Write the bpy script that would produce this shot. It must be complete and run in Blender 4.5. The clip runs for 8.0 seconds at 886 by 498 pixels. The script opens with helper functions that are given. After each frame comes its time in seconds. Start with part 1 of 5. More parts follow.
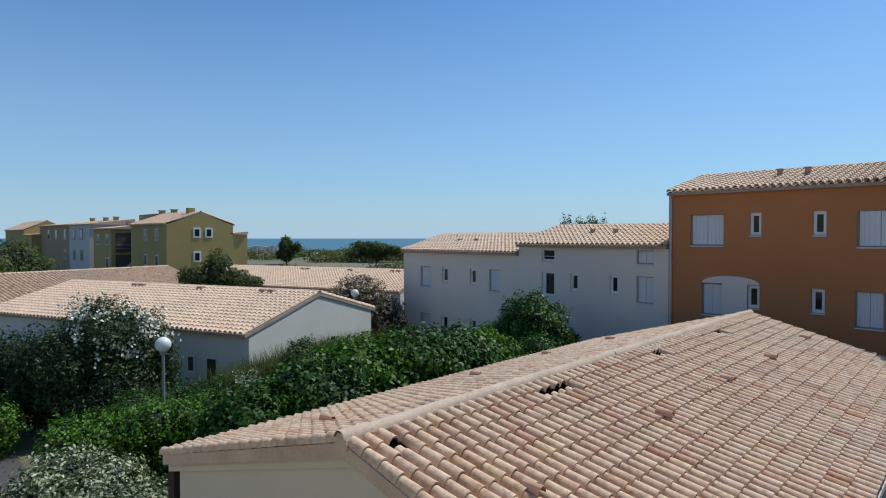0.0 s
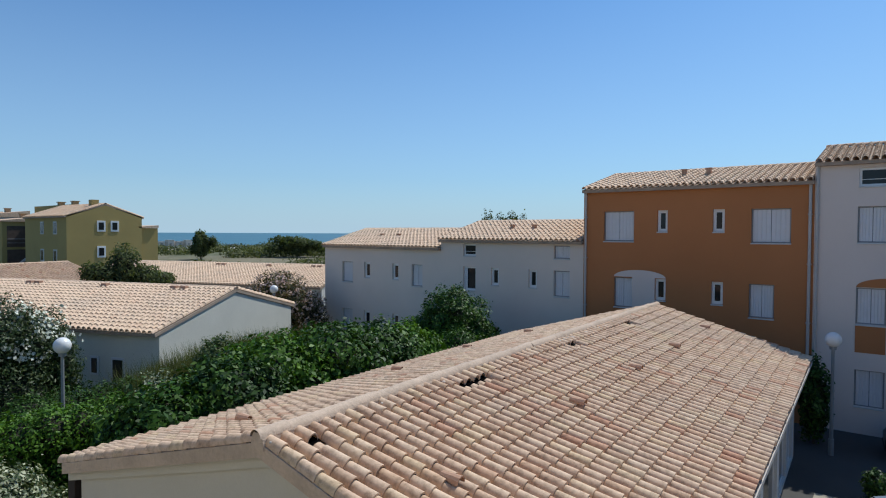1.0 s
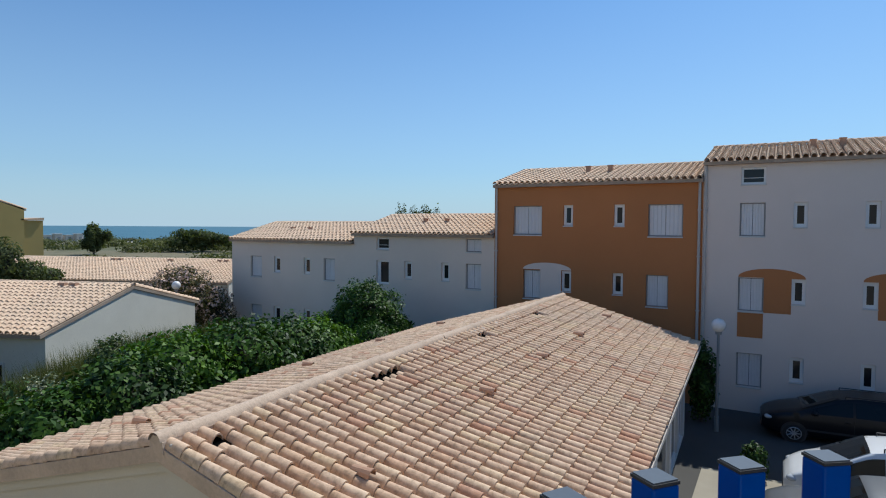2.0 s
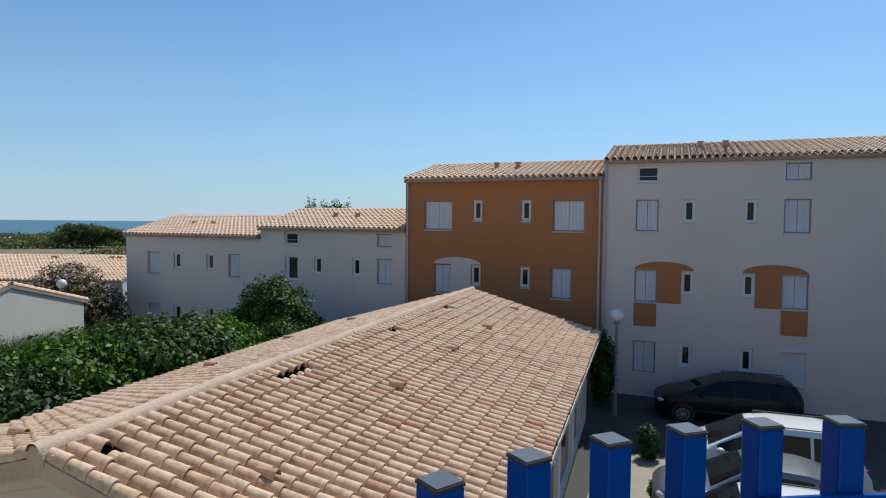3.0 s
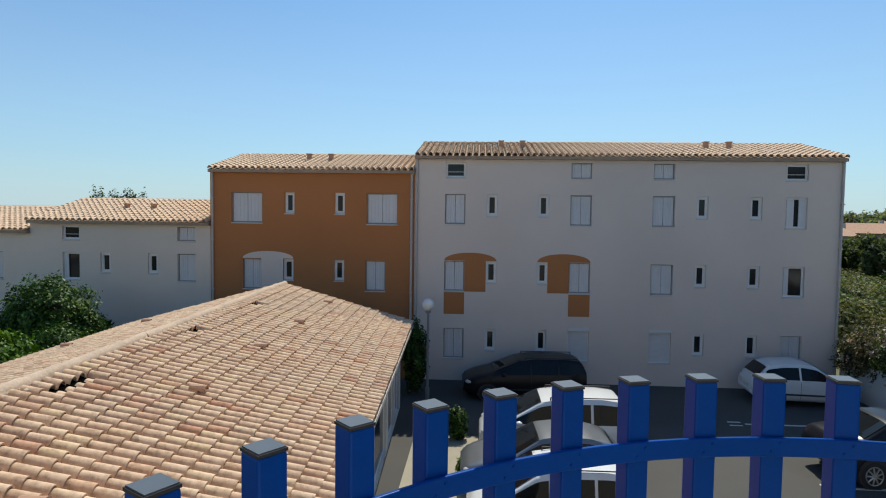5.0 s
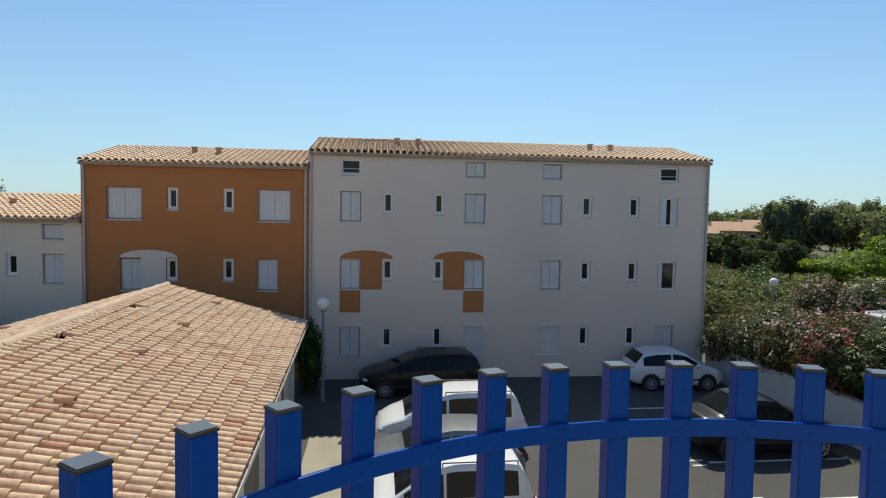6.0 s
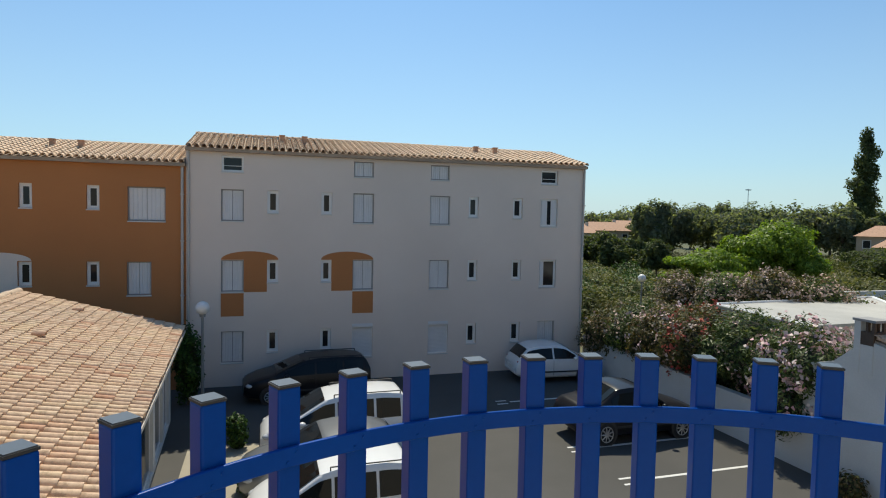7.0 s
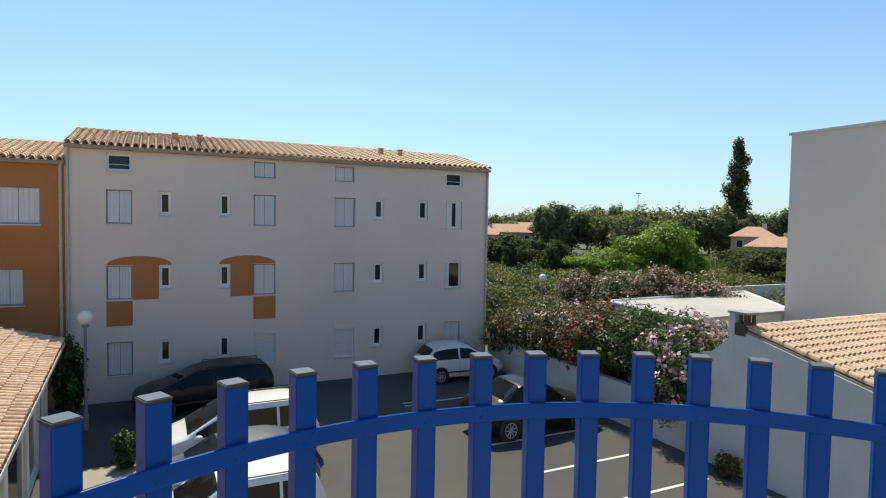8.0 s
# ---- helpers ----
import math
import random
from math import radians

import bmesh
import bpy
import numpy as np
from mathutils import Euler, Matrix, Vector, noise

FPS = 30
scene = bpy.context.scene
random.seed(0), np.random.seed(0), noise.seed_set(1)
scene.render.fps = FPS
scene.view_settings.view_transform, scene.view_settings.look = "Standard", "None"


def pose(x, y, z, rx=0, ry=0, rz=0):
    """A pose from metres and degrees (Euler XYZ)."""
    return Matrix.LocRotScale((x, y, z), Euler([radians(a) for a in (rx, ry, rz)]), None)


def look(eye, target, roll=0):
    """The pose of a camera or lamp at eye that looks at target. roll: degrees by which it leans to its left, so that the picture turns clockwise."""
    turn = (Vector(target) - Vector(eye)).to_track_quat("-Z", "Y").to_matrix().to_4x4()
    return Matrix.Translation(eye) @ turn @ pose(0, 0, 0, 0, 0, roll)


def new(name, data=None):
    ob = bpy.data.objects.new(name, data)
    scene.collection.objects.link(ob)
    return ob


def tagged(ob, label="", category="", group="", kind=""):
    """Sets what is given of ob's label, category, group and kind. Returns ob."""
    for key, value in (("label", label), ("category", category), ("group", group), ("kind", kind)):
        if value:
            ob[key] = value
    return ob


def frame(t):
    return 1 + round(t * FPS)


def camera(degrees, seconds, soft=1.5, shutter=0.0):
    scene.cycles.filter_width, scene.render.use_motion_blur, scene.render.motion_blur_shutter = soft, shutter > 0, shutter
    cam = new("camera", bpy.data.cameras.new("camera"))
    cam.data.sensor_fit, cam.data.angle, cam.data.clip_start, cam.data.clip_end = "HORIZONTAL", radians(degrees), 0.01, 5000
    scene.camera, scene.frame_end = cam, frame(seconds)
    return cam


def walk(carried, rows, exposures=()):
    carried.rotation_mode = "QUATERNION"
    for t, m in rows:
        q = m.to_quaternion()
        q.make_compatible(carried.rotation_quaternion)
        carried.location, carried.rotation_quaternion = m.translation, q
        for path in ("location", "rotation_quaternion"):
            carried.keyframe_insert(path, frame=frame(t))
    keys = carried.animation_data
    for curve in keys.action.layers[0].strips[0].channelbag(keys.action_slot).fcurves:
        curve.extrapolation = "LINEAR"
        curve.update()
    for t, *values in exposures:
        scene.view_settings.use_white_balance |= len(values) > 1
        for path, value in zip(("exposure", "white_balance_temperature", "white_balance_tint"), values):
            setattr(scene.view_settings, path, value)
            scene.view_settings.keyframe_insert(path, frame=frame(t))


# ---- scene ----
cam = camera(73.37, 8.0, soft=1.1)
EYE = 6.5
# seconds, eye x y z (z from EYE), heading clockwise from +y, pitch, roll
PATH_ROWS = [
    (0.0, -0.1689, -0.0243, 0.0400, -45.077, -1.105, 0.010),
    (0.5, -0.1508, -0.0172, 0.0376, -41.827, -1.260, 0.216),
    (1.0, -0.1313, -0.0188, 0.0360, -37.681, -1.558, 0.265),
    (1.5, -0.1083, -0.0230, 0.0339, -33.549, -1.839, 0.294),
    (3.0, -0.0448, 0.0160, 0.0152, -20.961, -2.515, 0.560),
    (3.5, -0.0240, 0.0105, 0.0105, -16.706, -2.623, 0.544),
    (4.0, 0.0023, 0.0223, 0.0062, -12.444, -2.775, 0.572),
    (4.5, 0.0322, 0.0511, 0.0031, -8.052, -2.859, 0.653),
    (6.0, 0.1417, 0.0579, 0.0011, 6.345, -3.060, 0.969),
    (6.5, 0.1781, 0.0370, 0.0048, 11.547, -3.055, 1.048),
    (7.0, 0.2030, 0.0334, 0.0044, 16.860, -2.870, 1.145),
    (7.5, 0.2282, 0.0424, 0.0008, 21.591, -2.698, 1.142),
    (8.0, 0.2486, 0.0395, 0.0022, 25.808, -2.496, 1.021),
]


def cam_row(x, y, z, head, pitch, roll):
    h, p = radians(head), radians(pitch)
    eye = Vector((x, y, EYE + z))
    return look(eye, eye + Vector((math.sin(h) * math.cos(p), math.cos(h) * math.cos(p), math.sin(p))), roll)


walk(cam, [(r[0], cam_row(*r[1:])) for r in PATH_ROWS], exposures=[(0.0, -0.06, 6050, 6), (1.5, -0.02, 6120, 6), (3.0, 0.02, 6380, 7), (4.5, 0.12, 6800, 5), (6.5, 0.22, 7200, 4), (7.2, 0.28, 7280, 4), (8.0, 0.5, 7420, 6)])

# ---- light: high summer sun behind the terrace row, clear sky ----
SUN_AZ, SUN_EL = 10.0, 56.0
world = bpy.data.worlds.new("sky")
scene.world = world
world.use_nodes = True
wn = world.node_tree.nodes
sky = wn.new("ShaderNodeTexSky")
sky.sky_type = "NISHITA"
sky.sun_disc = False
sky.sun_elevation = radians(SUN_EL)
sky.sun_rotation = radians(SUN_AZ)
sky.altitude = 0
sky.air_density, sky.dust_density, sky.ozone_density = 1.0, 0.9, 3.0
wn["Background"].inputs["Strength"].default_value = 0.10
tint = wn.new("ShaderNodeMix")
tint.data_type, tint.blend_type = "RGBA", "MULTIPLY"
tint.inputs["Factor"].default_value = 1.0
tint.inputs["B"].default_value = (0.60, 0.94, 1.23, 1)
world.node_tree.links.new(sky.outputs[0], tint.inputs["A"])
# pale sea haze low over the horizon
wl = world.node_tree.links
tc = wn.new("ShaderNodeTexCoord")
sep = wn.new("ShaderNodeSeparateXYZ")
wl.new(tc.outputs["Generated"], sep.inputs[0])
hz = wn.new("ShaderNodeValToRGB")
hz.color_ramp.elements.new(0.5)
for k, (q, v) in enumerate(((0.0, 0.8), (0.09, 0.42), (0.42, 0.0))):
    hz.color_ramp.elements[k].position = q
    hz.color_ramp.elements[k].color = (v, v, v, 1)
wl.new(sep.outputs["Z"], hz.inputs["Fac"])
haze = wn.new("ShaderNodeMix")
haze.data_type = "RGBA"
wl.new(hz.outputs["Color"], haze.inputs["Factor"])
wl.new(tint.outputs["Result"], haze.inputs["A"])
haze.inputs["B"].default_value = (5.2, 6.7, 7.95, 1)
wl.new(haze.outputs["Result"], wn["Background"].inputs["Color"])
sun = new("sun", bpy.data.lights.new("sun", "SUN"))
sun.data.energy, sun.data.angle, sun.data.color = 3.9, radians(0.53), (1.0, 0.95, 0.87)
sun.matrix_world = look((math.sin(radians(SUN_AZ)) * 60, math.cos(radians(SUN_AZ)) * 60, 60 * math.tan(radians(SUN_EL))), (0, 0, 0))


# ---- materials ----
def ramp(nt, fac, stops):
    n = nt.nodes.new("ShaderNodeValToRGB")
    el = n.color_ramp.elements
    while len(el) < len(stops):
        el.new(0.5)
    for e, (p, c) in zip(el, stops):
        e.position, e.color = p, (*c, 1)
    nt.links.new(fac, n.inputs["Fac"])
    return n.outputs["Color"]


def noise_tex(nt, scale, detail=4, rough=0.55, coord="Object"):
    tc = nt.nodes.new("ShaderNodeTexCoord")
    n = nt.nodes.new("ShaderNodeTexNoise")
    n.inputs["Scale"].default_value, n.inputs["Detail"].default_value, n.inputs["Roughness"].default_value = scale, detail, rough
    src = nt.nodes.new("ShaderNodeNewGeometry").outputs["Position"] if coord == "World" else tc.outputs[coord]
    nt.links.new(src, n.inputs["Vector"])
    return n.outputs["Fac"]


def mixc(nt, fac, a, b, kind="MIX"):
    m = nt.nodes.new("ShaderNodeMix")
    m.data_type, m.blend_type = "RGBA", kind
    for sock, v in ((m.inputs["Factor"], fac), (m.inputs["A"], a), (m.inputs["B"], b)):
        if isinstance(v, (int, float)):
            sock.default_value = v
        elif isinstance(v, tuple):
            sock.default_value = (*v, 1)
        else:
            nt.links.new(v, sock)
    return m.outputs["Result"]


def base_mat(name, rough=0.8, metal=0.0):
    m = bpy.data.materials.new(name)
    m.use_nodes = True
    p = m.node_tree.nodes["Principled BSDF"]
    p.inputs["Roughness"].default_value, p.inputs["Metallic"].default_value = rough, metal
    return m, m.node_tree, p


def bump(nt, p, height, strength, dist=0.01):
    b = nt.nodes.new("ShaderNodeBump")
    b.inputs["Strength"].default_value, b.inputs["Distance"].default_value = strength, dist
    nt.links.new(height, b.inputs["Height"])
    nt.links.new(b.outputs["Normal"], p.inputs["Normal"])


def grained(name, color, rough=0.8, metal=0.0, big=0.4, small=25.0, spread=0.12, grain=0.08, relief=0.25, dist=0.01):
    """A surface of one colour with large stains, fine grain and a little relief."""
    m, nt, p = base_mat(name, rough, metal)
    lo = tuple(c * (1 - spread) for c in color)
    hi = tuple(min(1, c * (1 + spread)) for c in color)
    c = ramp(nt, noise_tex(nt, big, 6, 0.6), [(0.3, lo), (0.7, hi)])
    g = noise_tex(nt, small, 3, 0.7)
    d = ramp(nt, g, [(0.25, (1 - grain,) * 3), (0.75, (1.0,) * 3)])
    nt.links.new(mixc(nt, 1.0, c, d, "MULTIPLY"), p.inputs["Base Color"])
    if relief:
        bump(nt, p, g, relief, dist)
    return m


def random_out(nt, island):
    if island:
        return nt.nodes.new("ShaderNodeNewGeometry").outputs["Random Per Island"]
    return nt.nodes.new("ShaderNodeObjectInfo").outputs["Random"]


def tile_mat(name, island, pale=0.0, target=(0.80, 0.585, 0.42)):
    """Fired clay canal tiles, each of its own tone, greyed by lichen in patches."""
    m, nt, p = base_mat(name, 0.85)
    f = pale
    cols = [(0.0, (0.56, 0.385, 0.27)), (0.10, (0.65, 0.465, 0.335)), (0.32, (0.70, 0.515, 0.38)), (0.5, (0.63, 0.445, 0.32)), (0.7, (0.73, 0.555, 0.415)),
            (0.88, (0.70, 0.53, 0.355)), (0.955, (0.62, 0.40, 0.28)), (0.985, (0.55, 0.31, 0.205))]
    cols = [(a, tuple(e * (c * (1 - f) + d * f) for c, d, e in zip(b, target, (1.03, 0.99, 0.91)))) for a, b in cols]
    c = ramp(nt, random_out(nt, island), cols)
    lich = ramp(nt, noise_tex(nt, 0.33, 5, 0.65, "World"), [(0.48, (0, 0, 0)), (0.75, (0.36, 0.36, 0.36))])
    c = mixc(nt, lich, c, (0.44, 0.38, 0.31))
    spots = ramp(nt, noise_tex(nt, 9.0, 6, 0.7, "World"), [(0.33, (0.58, 0.54, 0.51)), (0.5, (0.92, 0.9, 0.88)), (0.66, (1.06, 1.06, 1.06))])
    c = mixc(nt, 1.0, c, spots, "MULTIPLY")
    nt.links.new(c, p.inputs["Base Color"])
    bump(nt, p, noise_tex(nt, 60.0, 4, 0.7, "World"), 0.35, 0.004)
    return m


def leaf_mat(name, stops, rough=0.45, trans=0.25):
    m, nt, p = base_mat(name, rough)
    p.inputs["Specular IOR Level"].default_value = 0.22
    c = ramp(nt, random_out(nt, True), stops)
    patch = ramp(nt, noise_tex(nt, 0.9, 3), [(0.3, (0.55, 0.6, 0.5)), (0.7, (1.15, 1.12, 1.0))])
    c = mixc(nt, 1.0, c, patch, "MULTIPLY")
    nt.links.new(c, p.inputs["Base Color"])
    t = nt.nodes.new("ShaderNodeBsdfTranslucent")
    nt.links.new(mixc(nt, 1.0, c, (1.5, 1.6, 0.6), "MULTIPLY"), t.inputs["Color"])
    mx = nt.nodes.new("ShaderNodeMixShader")
    mx.inputs["Fac"].default_value = trans
    nt.links.new(p.outputs[0], mx.inputs[1])
    nt.links.new(t.outputs[0], mx.inputs[2])
    nt.links.new(mx.outputs[0], nt.nodes["Material Output"].inputs["Surface"])
    return m


def glass_mat(name, tint=(0.03, 0.04, 0.045), rough=0.05):
    m, nt, p = base_mat(name, rough)
    p.inputs["Base Color"].default_value = (*tint, 1)
    p.inputs["Specular IOR Level"].default_value = 0.6
    return m


STUCCO_WHITE = grained("white_stucco", (0.73, 0.625, 0.55), 0.9, big=0.25, small=30, spread=0.05, grain=0.06, relief=0.3, dist=0.006)
STUCCO_LOW = grained("off_white_stucco", (0.75, 0.65, 0.555), 0.9, big=0.22, small=30, spread=0.06, grain=0.06, relief=0.3, dist=0.006)
STUCCO_ORANGE = grained("orange_stucco", (0.465, 0.185, 0.066), 0.9, big=0.3, small=30, spread=0.07, grain=0.08, relief=0.3, dist=0.006)
STUCCO_BEIGE = grained("beige_stucco", (0.62, 0.56, 0.465), 0.9, big=0.5, small=40, spread=0.06, relief=0.3, dist=0.006)
STUCCO_GREY = grained("grey_render", (0.66, 0.635, 0.55), 0.9, big=0.5, small=20, spread=0.07, relief=0.35, dist=0.01)
STUCCO_WALL = grained("weathered_white_wall", (0.66, 0.64, 0.60), 0.9, big=0.6, small=25, spread=0.09, grain=0.1)
STUCCO_PINK = grained("pale_pink_render", (0.72, 0.61, 0.53), 0.9, big=0.3, small=25, spread=0.04)
STUCCO_OLIVE = grained("olive_yellow_stucco", (0.40, 0.295, 0.105), 0.9, big=0.3, small=20, spread=0.07)
STUCCO_LILAC = grained("pale_lilac_stucco", (0.55, 0.50, 0.475), 0.9, big=0.3, small=20, spread=0.05)
STUCCO_FAR = grained("ochre_render", (0.42, 0.33, 0.24), 0.9, big=0.3, small=20, spread=0.07)
STUCCO_BROWN = grained("clay_brown_stucco", (0.36, 0.25, 0.15), 0.9, big=0.3, small=20, spread=0.07)
SHUTTER = grained("white_shutter_paint", (0.68, 0.67, 0.67), 0.6, big=2, small=40, spread=0.04, relief=0.1)
FRAME_WHITE = grained("white_frame_paint", (0.8, 0.79, 0.77), 0.5, big=3, small=40, spread=0.03, relief=0.05)
GREY_MID = grained("grey_paint_and_gap_shade", (0.32, 0.31, 0.30), 0.8, big=3, small=40, spread=0.06, relief=0.05)
SILL = grained("cement_sill", (0.62, 0.6, 0.57), 0.8, big=2, small=40, spread=0.05)
PANE = glass_mat("window_glass", (0.018, 0.02, 0.022), 0.08)
PANE.node_tree.nodes["Principled BSDF"].inputs["Specular IOR Level"].default_value = 0.3
DARK = grained("painted_room_dark", (0.02, 0.02, 0.022), 0.9, relief=0)
GUTTER = grained("brown_gutter", (0.28, 0.20, 0.15), 0.6, big=2, small=30, spread=0.1)
PIPE = grained("beige_downpipe", (0.5, 0.46, 0.42), 0.5, big=2, small=30, spread=0.06)
MORTAR = grained("pale_ridge_mortar", (0.60, 0.45, 0.33), 0.95, big=1.5, small=18, spread=0.16, grain=0.2, relief=0.6, dist=0.02)
MORTAR_WHITE = grained("white_lime_mortar", (0.66, 0.57, 0.48), 0.95, big=3, small=30, spread=0.15)
TILE_OBJ = tile_mat("clay_tile", False)
TILE_ISL = tile_mat("clay_tiles_joined", True)
TILE_FAR = tile_mat("clay_tiles_bleached", True, 0.35)
TILE_PALE = tile_mat("clay_tiles_sunbleached", True, 0.72, (0.80, 0.61, 0.465))
TILE_ORANGE = tile_mat("clay_tiles_orange", True, 0.5, (0.80, 0.55, 0.40))
# decks darker than the tiles: valley shade is put into their colour
UNDER = grained("channel_tiles_shade_tone", (0.40, 0.31, 0.235), 0.95, big=1.2, small=20, spread=0.2, grain=0.2, relief=0.4)
UNDER_DARK = grained("channel_tiles_deep_shade", (0.17, 0.125, 0.085), 0.95, big=1.2, small=20, spread=0.25, grain=0.2, relief=0.4)
DARK_BROWN = grained("dark_brown_render", (0.10, 0.07, 0.052), 0.9, big=3, small=30, spread=0.2)
HOLE = grained("painted_hole_dark", (0.004, 0.004, 0.004), 1.0, relief=0)
HOLE.node_tree.nodes["Principled BSDF"].inputs["Specular IOR Level"].default_value = 0.0
TIMBER = grained("dark_stained_timber", (0.035, 0.022, 0.015), 0.8, big=4, small=40, spread=0.2)
TILE_TERRA = grained("terracotta", (0.50, 0.29, 0.185), 0.85, big=4, small=40, spread=0.2)
BLUE = grained("blue_lacquer", (0.0, 0.054, 0.29), 0.28, big=1.5, small=60, spread=0.12, grain=0.1, relief=0.06, dist=0.002)
BLUE.node_tree.nodes["Principled BSDF"].inputs["Specular IOR Level"].default_value = 0.11
CAP = grained("grey_cap_top", (0.095, 0.105, 0.115), 0.36, big=8, small=120, spread=0.12, grain=0.06, relief=0.03, dist=0.001)
CAP_DARK = grained("black_cap_rim", (0.02, 0.021, 0.024), 0.5, relief=0)
ASPHALT = grained("asphalt", (0.080, 0.076, 0.070), 0.92, big=0.25, small=60, spread=0.16, grain=0.25, relief=0.4, dist=0.006)
PATHMAT = grained("beige_path", (0.36, 0.32, 0.25), 0.9, big=0.7, small=40, spread=0.12, grain=0.15)
KERB = grained("concrete_kerb", (0.5, 0.48, 0.44), 0.9, big=1, small=40, spread=0.1)
LINE = grained("road_paint", (0.72, 0.71, 0.68), 0.8, big=3, small=30, spread=0.1, grain=0.25)
ROOF_GREY = grained("pale_fibre_cement", (0.44, 0.43, 0.40), 0.9, big=0.5, small=14, spread=0.12, grain=0.15)
GLOBE = grained("opal_globe", (0.78, 0.77, 0.74), 0.35, big=3, small=30, spread=0.03, relief=0)
POLE = grained("grey_painted_pole", (0.24, 0.25, 0.25), 0.5, big=2, small=30, spread=0.08)
BARK = grained("bark", (0.16, 0.12, 0.085), 0.95, big=3, small=25, spread=0.2, grain=0.3, relief=0.6, dist=0.03)


# ---- mesh helpers ----
class Geo:
    """Vertices and faces of one part."""

    def __init__(self):
        self.v, self.f = [], []

    def add(self, vs, fs):
        n = len(self.v)
        self.v += [tuple(p) for p in vs]
        self.f += [tuple(i + n for i in f) for f in fs]
        return self

    def box(self, x0, x1, y0, y1, z0, z1, m=None):
        vs = [Vector((x, y, z)) for x in (x0, x1) for y in (y0, y1) for z in (z0, z1)]
        if m is not None:
            vs = [m @ v for v in vs]
        return self.add(vs, [(0, 1, 3, 2), (4, 6, 7, 5), (0, 4, 5, 1), (2, 3, 7, 6), (0, 2, 6, 4), (1, 5, 7, 3)])

    def prism(self, poly, h0, h1, place):
        """poly (a, b) swept from h0 to h1; place(a, b, h) gives the point."""
        n = len(poly)
        self.add([place(a, b, h0) for a, b in poly] + [place(a, b, h1) for a, b in poly],
                 [tuple(range(n - 1, -1, -1)), tuple(range(n, 2 * n))] + [(i, (i + 1) % n, n + (i + 1) % n, n + i) for i in range(n)])
        return self

    def tube(self, p0, p1, r0, r1=None, n=10, caps=True):
        r1 = r0 if r1 is None else r1
        p0, p1 = Vector(p0), Vector(p1)
        q = (p1 - p0).to_track_quat("Z", "Y").to_matrix()
        a = [q @ Vector((math.cos(2 * math.pi * i / n), math.sin(2 * math.pi * i / n), 0)) for i in range(n)]
        self.add([p0 + d * r0 for d in a] + [p1 + d * r1 for d in a],
                 [(i, (i + 1) % n, n + (i + 1) % n, n + i) for i in range(n)] + ([tuple(range(n - 1, -1, -1)), tuple(range(n, 2 * n))] if caps else []))
        return self

    def ball(self, c, r, nu=14, nv=9, sz=1.0):
        vs = [Vector(c) + Vector((0, 0, -r * sz))]
        for j in range(1, nv):
            t = math.pi * j / nv
            vs += [Vector(c) + Vector((r * math.sin(t) * math.cos(2 * math.pi * i / nu), r * math.sin(t) * math.sin(2 * math.pi * i / nu), -r * sz * math.cos(t))) for i in range(nu)]
        vs.append(Vector(c) + Vector((0, 0, r * sz)))
        fs = [(0, 1 + (i + 1) % nu, 1 + i) for i in range(nu)]
        for j in range(nv - 2):
            b = 1 + j * nu
            fs += [(b + i, b + (i + 1) % nu, b + nu + (i + 1) % nu, b + nu + i) for i in range(nu)]
        b, e = 1 + (nv - 2) * nu, len(vs) - 1
        fs += [(b + i, b + (i + 1) % nu, e) for i in range(nu)]
        return self.add(vs, fs)


def mesh_of(name, geo, material, smooth=False, fix=True):
    me = bpy.data.meshes.new(name)
    me.from_pydata(geo.v, [], geo.f)
    if fix and len(geo.f) < 20000:
        bm = bmesh.new()
        bm.from_mesh(me)
        bmesh.ops.recalc_face_normals(bm, faces=bm.faces)
        bm.to_mesh(me)
        bm.free()
    me.materials.append(material)
    if smooth:
        me.polygons.foreach_set("use_smooth", [True] * len(me.polygons))
        me.set_sharp_from_angle(angle=radians(48))
    return me


def thing(name, loc, label, category, group="", kind=""):
    ob = new(name)
    ob.location = loc
    ob.empty_display_size = 0.3
    return tagged(ob, label, category, group, kind)


def hang(ob, parent):
    ob.parent = parent
    if parent.type == "EMPTY" and parent.parent is None:
        ob.matrix_parent_inverse = Matrix.Translation(-parent.location)
    return ob


def part(name, geo, material, parent, label="", smooth=False, bevel=0.0):
    ob = hang(new(name, mesh_of(name, geo, material, smooth)), parent)
    if bevel:
        b = ob.modifiers.new("bevel", "BEVEL")
        b.width, b.segments, b.limit_method = bevel, 2, "ANGLE"
    return tagged(ob, label)


def solo(name, geo, material, label, category, kind="", group="", smooth=False, bevel=0.0):
    ob = new(name, mesh_of(name, geo, material, smooth))
    if bevel:
        b = ob.modifiers.new("bevel", "BEVEL")
        b.width, b.segments, b.limit_method = bevel, 2, "ANGLE"
    return tagged(ob, label, category, group, kind)


# ---- ground, sea, parking ----
SEA_AZ = radians(-53)
UX, UY = math.sin(SEA_AZ), math.cos(SEA_AZ)


def shore(u, v, z):
    return (UX * u + UY * v, UY * u - UX * v, z)


